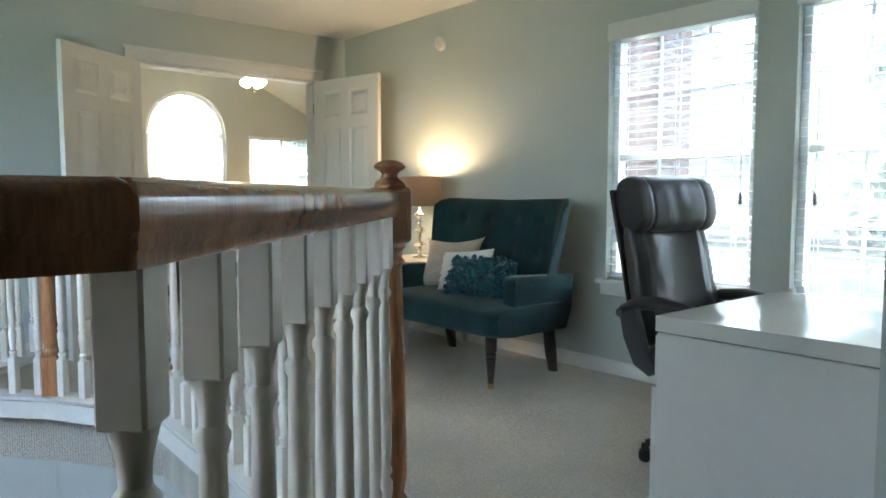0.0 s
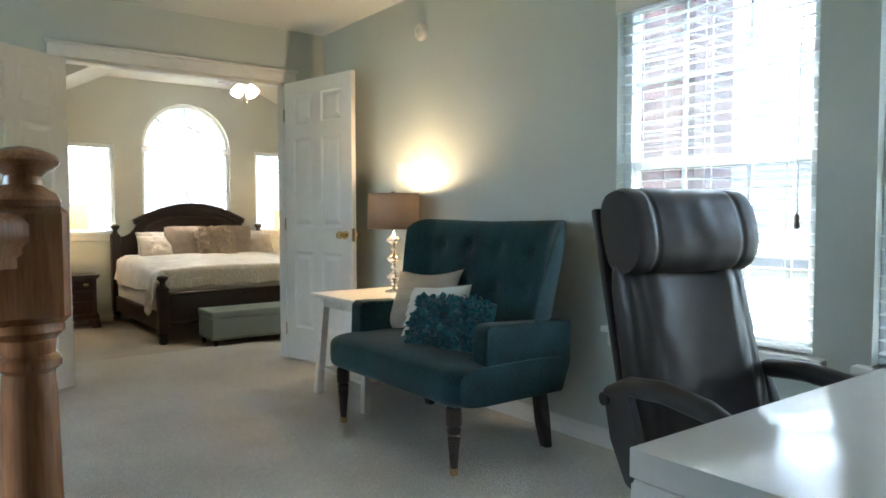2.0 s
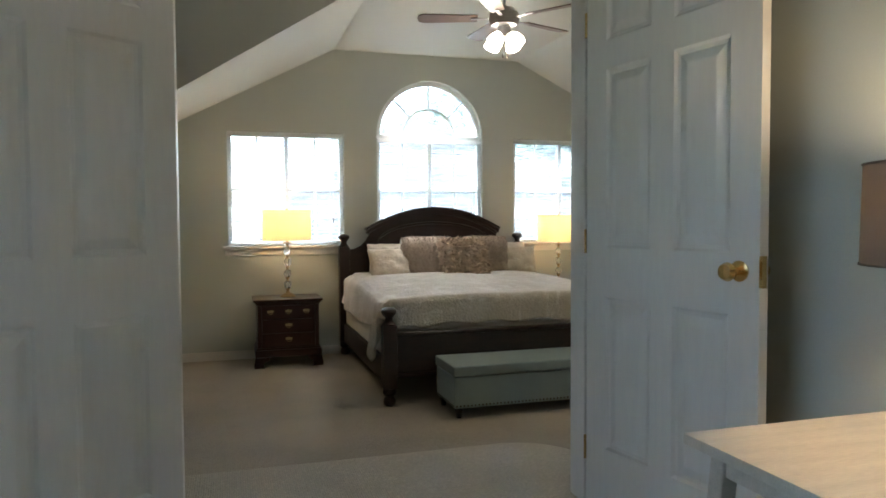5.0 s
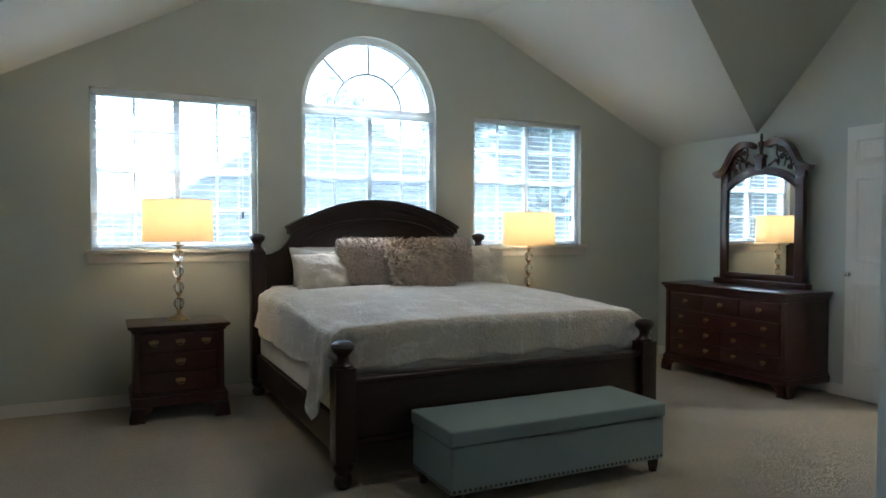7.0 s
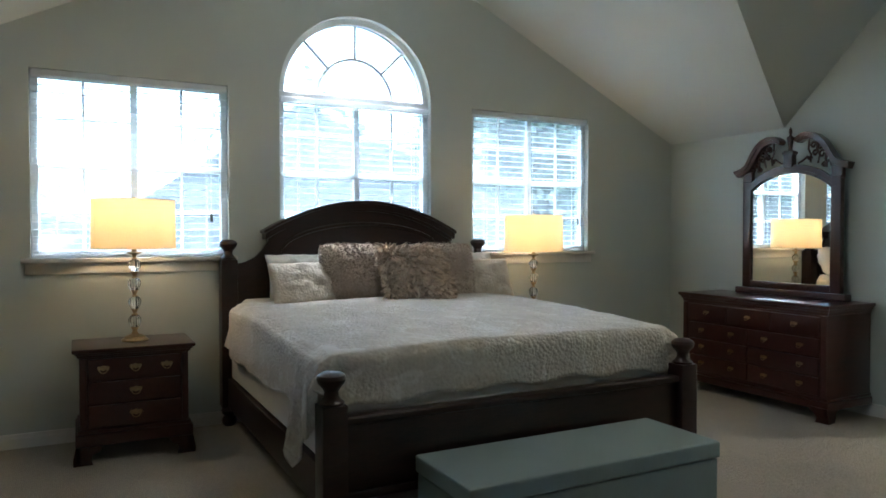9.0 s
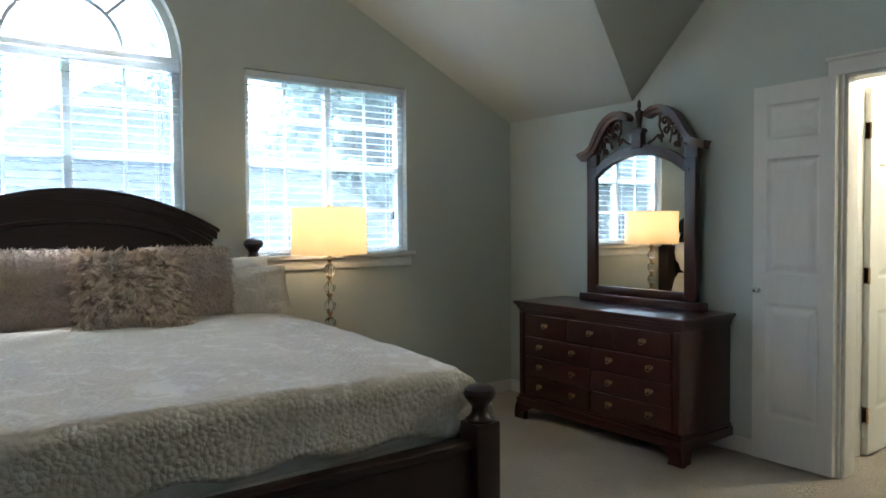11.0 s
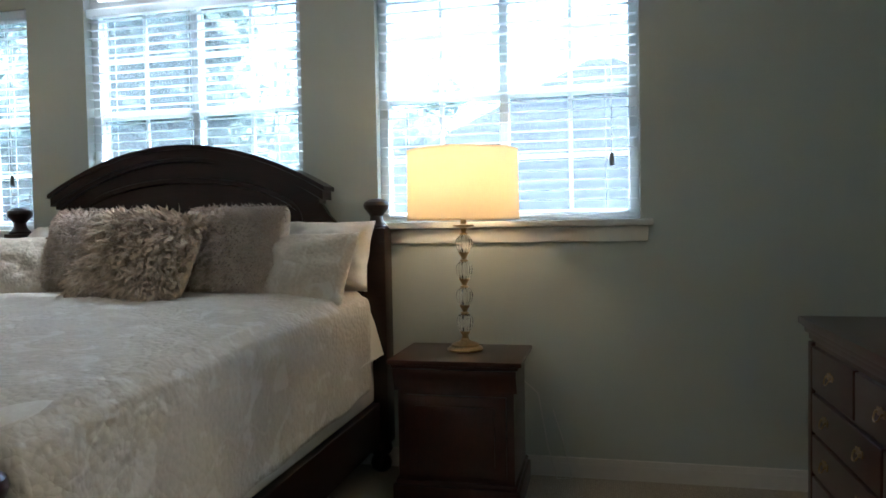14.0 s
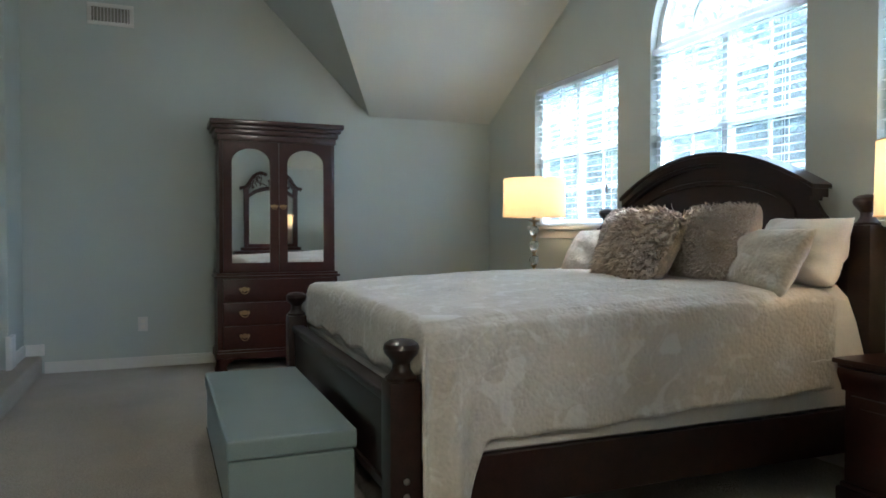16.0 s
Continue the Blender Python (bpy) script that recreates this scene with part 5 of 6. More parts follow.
def bedside_lamp(x, y, z):
    l_ = thing("table_lamp", "lit crystal ball table lamp with a cream drum shade", "lamp", (x, y, z), group="bedside lamps")
    bm = bmesh.new()
    lathe(bm, [(0.074, 0), (0.076, 0.006), (0.072, 0.012), (0.060, 0.018), (0.058, 0.026), (0.040, 0.034), (0.022, 0.040), (0.014, 0.052), (0.016, 0.058)], 28)
    part("base", bm, old_brass, l_, "stepped antique brass base")
    z_ = 0.058
    for k in range(4):
        bm = bmesh.new()
        prof = ((0.015, 0.014), (0.024, 0.026), (0.032, 0.042), (0.036, 0.060), (0.034, 0.076), (0.026, 0.088), (0.016, 0.094))
        lathe(bm, [(q_, z_ + zz) for q_, zz in prof], 20)
        for i, v in enumerate(bm.verts):
            if (i % 20) % 2:
                v.co.x, v.co.y = v.co.x * 0.88, v.co.y * 0.88
        part("crystal_ball", bm, crystal, l_, "clear fluted glass ball", 0)
        bm = bmesh.new()
        lathe(bm, [(0.012, z_ - 0.002), (0.014, z_ + 0.006), (0.019, z_ + 0.012), (0.024, z_ + 0.022), (0.0225, z_ + 0.022), (0.015, z_ + 0.013)], 18)
        part("cup", bm, old_brass, l_, "antique brass cup")
        bm = bmesh.new()
        lathe(bm, [(0.013, z_ + 0.093), (0.018, z_ + 0.097), (0.017, z_ + 0.101), (0.009, z_ + 0.104), (0.010, z_ + 0.110)], 16)
        part("collar", bm, old_brass, l_, "antique brass collar")
        z_ += 0.110
    bm = bmesh.new()
    lathe(bm, [(0.010, z_), (0.014, z_ + 0.012), (0.044, z_ + 0.022), (0.045, z_ + 0.026), (0.013, z_ + 0.030), (0.011, z_ + 0.080), (0.016, z_ + 0.085), (0.016, z_ + 0.13)], 20)
    part("stem", bm, old_brass, l_, "antique brass cup and stem")
    bm = bmesh.new()
    r0, r1, za, zb = 0.233, 0.229, 0.548, 0.831
    n = 40
    rings = [[bm.verts.new((r * math.cos(math.tau * i / n), r * math.sin(math.tau * i / n), zz)) for i in range(n)] for r, zz in ((r0, za), (r1, zb))]
    for i in range(n):
        bm.faces.new((rings[0][i], rings[0][(i + 1) % n], rings[1][(i + 1) % n], rings[1][i]))
    sh = part("shade", bm, cream_shade, l_, "cream linen drum shade, lit from inside", 60)
    for r, zz in ((r0, za), (r1, zb)):
        bm = bmesh.new()
        tube(bm, [(r * math.cos(math.tau * i / n), r * math.sin(math.tau * i / n), zz) for i in range(n + 1)], 0.003, 6)
        part("rim", bm, cream_shade, sh)
    bm = bmesh.new()
    for k in range(3):
        a = math.tau * k / 3
        tube(bm, [(0.01 * math.cos(a), 0.01 * math.sin(a), zb - 0.01), (r1 * math.cos(a), r1 * math.sin(a), zb - 0.004)], 0.0016, 5)
    tube(bm, [(0, 0, zb - 0.012), (0, 0, zb + 0.008)], 0.004, 8)
    ball(bm, 0.010, (0, 0, zb + 0.012), 1.0, 6, 12)
    part("finial", bm, brass, l_, "brass finial")
    bm = bmesh.new()
    ball(bm, 0.03, (0, 0, 0.685), 1.2, 8, 14)
    b_ = part("bulb", bm, bulb_glow, l_, "lit bulb")
    lamp_light("bedside_bulb", (x, y, z + 0.735), LAMP_W, (1.0, 0.66, 0.34), 0.03)
    return l_


LAMP_W = 0.15
nightstand_drawers()
nightstand_door()
bedside_lamp(2.503, 9.99, 0.366)
bedside_lamp(5.433, 10.082, 0.312)
bm = bmesh.new()
tube(bm, [(5.52, 10.18, 0.30), (5.72, 10.24, 0.1), (5.76, 10.22, -0.12), (5.80, 10.20, -0.255), (5.86, 10.24, -0.262), (5.82, 10.27, -0.1), (5.78, 10.283, 0.02)], 0.003, 6)
cord = tagged(new("lamp_cord", to_mesh("lamp_cord", bm, grey_plastic)), "thin pale lamp cord behind the nightstand", "cord")


# ---- dresser and its mirror ----
dresser = thing("dresser", "dark mahogany dresser with nine drawers and brass pulls", "dresser", (6.655, 9.042, BED_Z), -90)
w, d, h_ = 0.628, 0.475, 0.795
part("body", block(-w, w, 0.0, d, 0.11, h_ - 0.045, 0.004), mahogany, dresser)
bm = moulding(bmesh.new(), -w, w, 0, d, [(h_ - 0.07, h_ - 0.048, 0.008), (h_ - 0.048, h_ - 0.03, 0.018), (h_ - 0.024, h_, 0.034), (h_ - 0.032, h_ - 0.022, 0.024)])
part("top", bevelled(bm, 0.005, 2), mahogany, dresser)
bm = moulding(bmesh.new(), -w, w, 0, d, [(0.085, 0.14, 0.020), (0.14, 0.16, 0.010)])
part("plinth", bevelled(bm, 0.007, 2), mahogany, dresser)
for s_ in (-1, 1):
    bracket_foot(dresser, s_ * (w + 0.018), -0.016, -s_, mahogany, 0.10)
    part("corner_column", block(s_ * (w - 0.022) - 0.02, s_ * (w - 0.022) + 0.02, -0.012, 0.01, 0.165, h_ - 0.075, 0.005), mahogany, dresser)
x0, x1 = -w + 0.05, w - 0.05
for k in range(3):
    a, b = x0 + (x1 - x0) * k / 3 + 0.006, x0 + (x1 - x0) * (k + 1) / 3 - 0.006
    drawer(dresser, a, b, 0.575, 0.71, 0.0, mahogany, ((a + b) / 2,), 0.8)
for r in range(3):
    for k in range(2):
        a, b = x0 + (x1 - x0) * k / 2 + 0.006, x0 + (x1 - x0) * (k + 1) / 2 - 0.006
        drawer(dresser, a, b, 0.175 + 0.132 * r, 0.297 + 0.132 * r, 0.0, mahogany, (a + 0.14, b - 0.14), 0.8)

mirror = thing("dresser_mirror", "mahogany dresser mirror with a carved broken pediment", "mirror", (7.045, 8.985, 0.520), -90)
MW = 0.415
part("base_rail", block(-MW - 0.05, MW + 0.05, -0.05, 0.03, 0.0, 0.05, 0.008), mahogany, mirror)
part("lower_rail", block(-MW, MW, -0.025, 0.02, 0.05, 0.105, 0.006), mahogany, mirror)
for s_ in (-1, 1):
    part("stile", block(s_ * 0.375 - 0.04, s_ * 0.375 + 0.04, -0.03, 0.02, 0.05, 0.90, 0.010, 3), mahogany, mirror)


def arch_z(x):
    """Height of the glass's shaped top."""
    k = abs(x) / 0.34
    return 0.945 - 0.11 * k ** 2 - 0.012 * max(0, k - 0.75) * 4


glass = [(-0.345, 0.10), (0.345, 0.10)] + [(0.345 - 0.69 * k / 24, arch_z(0.345 - 0.69 * k / 24)) for k in range(25)]
bm = bmesh.new()
prism(bm, glass, "y", -0.012, -0.006)
part("mirror_glass", bm, mirror_glass, mirror, "clear bevelled mirror glass", 0)
bm = bmesh.new()
for lip, ya, yb in ((0.062, -0.026, 0.018), (0.020, -0.036, -0.026)):
    for k in range(32):
        xa, xb = -0.372 + 0.744 * k / 32, -0.372 + 0.744 * (k + 1) / 32
        za, zb = arch_z(max(-0.345, min(0.345, xa))), arch_z(max(-0.345, min(0.345, xb)))
        prism(bm, [(xa, za - 0.004), (xb, zb - 0.004), (xb, zb + lip), (xa, za + lip)], "y", ya, yb)
bmesh.ops.remove_doubles(bm, verts=bm.verts[:], dist=1e-4)
part("arched_rail", bm, mahogany, mirror, "", 30)
NECK = [(0.478, 0.962), (0.45, 0.972), (0.405, 0.982), (0.365, 1.008), (0.335, 1.052), (0.305, 1.105), (0.268, 1.155), (0.222, 1.192), (0.17, 1.210), (0.12, 1.206), (0.082, 1.188), (0.066, 1.172)]
for s_ in (-1, 1):
    bm = bmesh.new()
    for th, front, lift in ((0.026, 0.052, 0.012), (0.026, 0.036, -0.012)):
        rows = []
        for i, (x, z) in enumerate(NECK):
            nx, nz = NECK[min(i + 1, len(NECK) - 1)], NECK[max(i - 1, 0)]
            t_ = Vector((nx[0] - nz[0], nx[1] - nz[1])).normalized()
            n_ = Vector((t_.y, -t_.x))
            if n_.y < 0:
                n_ = -n_
            slim = 1.0 if i < 9 else (1.0, 0.85, 0.55)[i - 9]
            c = Vector((x, z)) + n_ * lift * slim
            rows.append([bm.verts.new((s_ * (c.x + n_.x * sg * th * slim / 2), yy, c.y + n_.y * sg * th * slim / 2)) for sg, yy in ((-1, -front), (-1, 0.015), (1, 0.015), (1, -front - 0.008))])
        for a_, b_ in zip(rows, rows[1:]):
            for k in range(4):
                bm.faces.new((a_[k], a_[(k + 1) % 4], b_[(k + 1) % 4], b_[k]))
        bm.faces.new(rows[0])
        bm.faces.new(rows[-1][::-1])
    part("swan_neck", bm, mahogany, mirror, "curved pediment moulding", 40)
    part("corner_block", block(min(s_ * 0.335, s_ * 0.42), max(s_ * 0.335, s_ * 0.42), -0.022, 0.016, 0.88, 0.972, 0.004, 2), mahogany, mirror)
    for cx, cz, r in ((0.345, 0.985, 0.022), (0.30, 1.02, 0.028), (0.255, 1.065, 0.032), (0.20, 1.075, 0.026), (0.24, 1.12, 0.026), (0.185, 1.135, 0.026), (0.27, 0.985, 0.020), (0.155, 1.04, 0.016)):
        bm = bmesh.new()
        tube(bm, [(s_ * (cx + r * (1 - 0.055 * i) * math.cos(0.5 * i)), -0.004 + 0.004 * math.sin(i), cz + r * (1 - 0.055 * i) * math.sin(0.5 * i)) for i in range(16)], 0.0085, 6)
        part("carved_scroll", bm, mahogany, mirror)
    for pts in (((0.36, 0.94), (0.32, 0.985), (0.315, 1.05)), ((0.29, 0.965), (0.28, 1.03), (0.285, 1.10)), ((0.22, 1.0), (0.235, 1.06), (0.21, 1.11), (0.215, 1.17)), ((0.16, 1.01), (0.168, 1.06), (0.145, 1.11), (0.15, 1.18)), ((0.06, 1.012), (0.10, 1.03), (0.14, 1.06))):
        bm = bmesh.new()
        tube(bm, [(s_ * x, -0.004, z) for x, z in pts], 0.008, 6)
        part("carved_scroll", bm, mahogany, mirror)
bm = bmesh.new()
prism(bm, [(-0.036, 0.985), (0.036, 0.985), (0.036, 1.075), (0.050, 1.085), (0.050, 1.10), (0.034, 1.112), (-0.034, 1.112), (-0.050, 1.10), (-0.050, 1.085), (-0.036, 1.075)], "y", -0.045, 0.012)
part("finial_block", bevelled(bm, 0.006, 2), mahogany, mirror)
bm = bmesh.new()
lathe(bm, [(0.022, 1.110), (0.013, 1.125), (0.015, 1.145), (0.027, 1.205), (0.026, 1.215), (0.012, 1.225), (0.008, 1.232), (0.013, 1.252), (0.011, 1.272), (0.003, 1.290)], 16, (0, -0.012))
part("urn_finial", bm, mahogany, mirror, "turned urn finial")


# ---- armoire ----
arm = thing("armoire", "tall cherry armoire with arched mirror doors and drawers", "armoire", (1.43, 8.265, BED_Z), 90)
w, d = 0.455, 0.335
part("chest_body", block(-w - 0.018, w + 0.018, -0.02, d, 0.10, 0.72, 0.004), mahogany, arm)
part("upper_body", block(-w, w, 0.0, d, 0.74, 1.80, 0.004), mahogany, arm)
bm = moulding(bmesh.new(), -w, w, 0, d, [(0.715, 0.735, 0.038), (0.735, 0.755, 0.022)])
part("waist_moulding", bevelled(bm, 0.006, 2), mahogany, arm)
bm = moulding(bmesh.new(), -w, w, 0, d, [(1.79, 1.84, 0.012), (1.84, 1.88, 0.028), (1.88, 1.91, 0.048), (1.91, 1.95, 0.068)])
part("cornice", bevelled(bm, 0.007, 2), mahogany, arm)
bm = moulding(bmesh.new(), -w, w, -0.02, d, [(0.08, 0.135, 0.034), (0.135, 0.155, 0.024)])
part("plinth", bevelled(bm, 0.007, 2), mahogany, arm)
for s_ in (-1, 1):
    bracket_foot(arm, s_ * (w + 0.03), -0.05, -s_, mahogany, 0.095)
for r in range(3):
    drawer(arm, -w + 0.025, w - 0.025, 0.165 + 0.183 * r, 0.340 + 0.183 * r, -0.02, mahogany, (-0.27, 0.27), 1.25)
for s_ in (-1, 1):
    x0, x1 = (0.004, w - 0.03) if s_ > 0 else (-w + 0.03, -0.004)
    bm = bmesh.new()
    box(bm, x0, x0 + 0.065, -0.022, -0.001, 0.765, 1.785)
    box(bm, x1 - 0.065, x1, -0.022, -0.001, 0.765, 1.785)
    box(bm, x0 + 0.065, x1 - 0.065, -0.022, -0.001, 0.765, 0.835)
    xa, xb = x0 + 0.065, x1 - 0.065
    xm, rr = (xa + xb) / 2, (xb - xa) / 2
    n = 16
    for k in range(n):
        a, b = math.pi * k / n, math.pi * (k + 1) / n
        prism(bm, [(xm + rr * math.cos(b), 1.62 + rr * 0.78 * math.sin(b)), (xm + rr * math.cos(a), 1.62 + rr * 0.78 * math.sin(a)), (xm + rr * math.cos(a), 1.785), (xm + rr * math.cos(b), 1.785)], "y", -0.022, -0.001)
    part("door_frame", bm, mahogany, arm, "", 20)
    bm = bmesh.new()
    prism(bm, [(xa, 0.83), (xb, 0.83)] + [(xm + (rr + 0.004) * math.cos(math.pi * k / 20), 1.62 + (rr * 0.78 + 0.004) * math.sin(math.pi * k / 20)) for k in range(21)], "y", -0.012, -0.004)
    part("mirror_panel", bm, mirror_glass, arm, "arched mirror panel", 0)
    bail_pull(arm, s_ * 0.035, -0.023, 1.28, 0.9)


# ---- bench at the foot of the bed ----
bench = thing("storage_bench", "pale teal faux leather storage bench with nailhead trim", "bench", (4.06, 7.825, BED_Z))
bw, bd = 0.635, 0.228
part("base", block(-bw + 0.008, bw - 0.008, -bd + 0.008, bd - 0.008, 0.072, 0.292, 0.012, 3), bench_leather, bench)
bm = block(-bw, bw, -bd, bd, 0.296, 0.368, 0.016, 4)
part("lid", bm, bench_leather, bench, "padded pale teal lid")
for sx in (-1, 1):
    for sy in (-1, 1):
        bm = bmesh.new()
        lathe(bm, [(0.020, 0.0), (0.030, 0.074)], 4, (sx * (bw - 0.05), sy * (bd - 0.045)), math.pi / 4)
        part("leg", bm, leg_wood, bench, "black tapered leg")
bm = bmesh.new()
lathe(bm, [(0.0078, 0), (0.0070, 0.0025), (0.004, 0.0045), (0.0006, 0.005)], 8)
nail = to_mesh("nailhead", bm, nail_metal, 60)
for k in range(46):
    x = -bw + 0.025 + (2 * bw - 0.05) * k / 45
    piece("nailhead", nail, bench, pose(x, -bd + 0.0085, 0.090, 90))
for k in range(16):
    y = -bd + 0.025 + (2 * bd - 0.05) * k / 15
    piece("nailhead", nail, bench, pose(-bw + 0.0085, y, 0.090, 0, -90))
    piece("nailhead", nail, bench, pose(bw - 0.0085, y, 0.090, 0, 90))


# ---- ceiling fan ----
fan = thing("ceiling_fan", "dark ceiling fan with lit frosted glass lights", "ceiling fan", (3.97, 8.02, VAULT))
bm = bmesh.new()
lathe(bm, [(0.012, -0.16), (0.012, -0.06), (0.05, -0.045), (0.068, -0.012), (0.07, 0.0)], 20)
part("canopy", bm, steel, fan)
bm = bmesh.new()
lathe(bm, [(0.05, -0.30), (0.10, -0.29), (0.115, -0.25), (0.11, -0.20), (0.075, -0.165), (0.03, -0.15)], 28)
part("motor", bm, steel, fan, "brushed metal motor housing")
for k in range(5):
    a = 20 + 72 * k
    t_ = pose(0, 0, -0.235, 0, 0, a)
    bm = bmesh.new()
    prism(bm, [(0.20, -0.05), (0.60, -0.068), (0.64, -0.05), (0.65, 0.0), (0.64, 0.05), (0.60, 0.068), (0.20, 0.05)], "z", -0.004, 0.004)
    bmesh.ops.transform(bm, matrix=pose(0, 0, 0, 11), verts=bm.verts[:])
    bl = at_part("blade", bevelled(bm, 0.0015, 1), fan_wood, fan, t_, "dark wooden blade")
    at_part("blade_iron", block(0.10, 0.25, -0.016, 0.016, -0.010, -0.004, 0.002, 1), steel, fan, t_)
bm = bmesh.new()
lathe(bm, [(0.02, -0.40), (0.055, -0.385), (0.06, -0.35), (0.045, -0.30)], 20)
part("light_hub", bm, steel, fan)
for k in range(4):
    a = math.tau * (k + 0.35) / 4
    bm = bmesh.new()
    lathe(bm, [(0.016, 0.0), (0.030, -0.015), (0.050, -0.05), (0.060, -0.085), (0.058, -0.105), (0.040, -0.118), (0.004, -0.122)], 18)
    bmesh.ops.transform(bm, matrix=pose(0.07 * math.cos(a), 0.07 * math.sin(a), -0.355) @ pose(0, 0, 0, 0, 0, math.degrees(a)) @ pose(0, 0, 0, 0, -32, 0), verts=bm.verts[:])
    part("glass_shade", bm, fan_globe, fan, "lit frosted glass shade", 60)
for s_ in (-1, 1):
    bm = bmesh.new()
    tube(bm, [(s_ * 0.02, -0.02, -0.39), (s_ * 0.02, -0.02, -0.50)], 0.0012, 5)
    lathe(bm, [(0.003, -0.535), (0.006, -0.53), (0.005, -0.505), (0.002, -0.50)], 8, (s_ * 0.02, -0.02))
    part("pull_chain", bm, leg_wood, fan)


# ---- small fixtures ----
def plate(name, label, category, m, w, h_, rows):
    p_ = thing(name, label, category)
    p_.matrix_basis = m
    part("plate", block(-w / 2, w / 2, -0.006, 0, -h_ / 2, h_ / 2, 0.003, 2), trim_paint, p_)
    for z in rows:
        part("rocker" if len(rows) == 1 else "socket", block(-0.016, 0.016, -0.010, -0.006, z - 0.028 if len(rows) == 1 else z - 0.014, z + 0.028 if len(rows) == 1 else z + 0.014, 0.002, 1), baluster_paint, p_)
    return p_


plate("light_switch", "white light switch plate on the loft wall", "light switch", pose(LOFT_EAST, 4.385, 1.36, 0, 0, -90), 0.075, 0.12, (0.0,))
plate("wall_outlet", "white wall outlet above the baseboard", "outlet", pose(WEST, 7.25, 0.07, 0, 0, 90), 0.072, 0.115, (-0.024, 0.024))
sm = thing("smoke_alarm", "round white alarm sounder on the wall under the ceiling", "alarm", (LOFT_EAST, 4.138, 2.211))
bm = bmesh.new()
lathe(bm, [(0.056, 0.0), (0.056, 0.012), (0.048, 0.022), (0.046, 0.03), (0.020, 0.036), (0.003, 0.037)], 28)
bmesh.ops.transform(bm, matrix=pose(0, 0, 0, 0, -90), verts=bm.verts[:])
part("housing", bm, trim_paint, sm)
bm = bmesh.new()
lathe(bm, [(0.016, 0.036), (0.016, 0.0395), (0.002, 0.040)], 16)
bmesh.ops.transform(bm, matrix=pose(0, 0, 0, 0, -90), verts=bm.verts[:])
part("grille", bm, grey_plastic, sm, "grey centre grille")
vent = thing("wall_vent", "white air vent grille high on the bedroom wall", "vent", (WEST, 7.04, 2.49), 90)
bm = bmesh.new()
for b in ((-0.165, 0.165, -0.012, 0, 0.055, 0.085), (-0.165, 0.165, -0.012, 0, -0.085, -0.055), (-0.165, -0.135, -0.012, 0, -0.055, 0.055), (0.135, 0.165, -0.012, 0, -0.055, 0.055)):
    box(bm, *b)
part("frame", bevelled(bm, 0.003, 1), trim_paint, vent)
# sheet whose colour paints the shade behind the slats
part("backing", block(-0.135, 0.135, -0.003, -0.0005, -0.055, 0.055, 0), duct_shade, vent, "sheet coloured as the shade inside the duct", 0)
for k in range(11):
    x = -0.12 + 0.024 * k
    at_part("slat", block(-0.001, 0.001, -0.011, 0.0, -0.055, 0.055, 0), trim_paint, vent, pose(x, -0.002, 0, 0, 0, 30), "", 0)
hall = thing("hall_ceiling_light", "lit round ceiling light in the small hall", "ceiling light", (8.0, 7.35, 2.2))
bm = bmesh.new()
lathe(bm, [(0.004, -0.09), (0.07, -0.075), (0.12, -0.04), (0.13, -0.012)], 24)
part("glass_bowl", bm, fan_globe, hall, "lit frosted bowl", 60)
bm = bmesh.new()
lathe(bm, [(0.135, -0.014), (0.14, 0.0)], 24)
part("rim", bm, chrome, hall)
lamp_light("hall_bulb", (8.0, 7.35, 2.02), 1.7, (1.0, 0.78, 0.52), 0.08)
lamp_light("fan_bulbs", (3.97, 8.02, 2.30), 0.35, (1.0, 0.80, 0.55), 0.06)


# ---- settee in the loft: faces -x, so local front is -y turned by -90 ----
settee = thing("settee", "teal velvet wingback settee with button tufting and dark turned legs", "sofa", (2.78, 3.275, 0), -90)
SW = 0.585
bm = bmesh.new()


def seat_at(u, v):
    """The seat as a rounded slab: u round the section, v along its length."""
    a = math.tau * u
    c, s_ = math.cos(a), math.sin(a)
    y = 0.315 + 0.335 * math.copysign(abs(c) ** 0.35, c)
    z = 0.365 + 0.092 * math.copysign(abs(s_) ** 0.5, s_) + (0.012 * math.sin(math.pi * v) if s_ > 0.3 else 0.0)
    x = (v - 0.5) * 2
    x = math.copysign(abs(x) ** 0.8, x) * (SW - (0.05 if x > 0 else 0.004))
    k = 1 - 0.10 * max(0.0, abs(v - 0.5) * 2 - 0.86) / 0.14
    return (x, 0.315 + (y - 0.315) * k, 0.365 + (z - 0.365) * k)


g = sheet(bm, 36, 30, seat_at, True)
bm.faces.new([r[0] for r in g])
bm.faces.new([r[-1] for r in g][::-1])
part("seat", bm, velvet, settee, "", 60)
# back: a padded panel that leans, its sides flaring into wings
bm = bmesh.new()


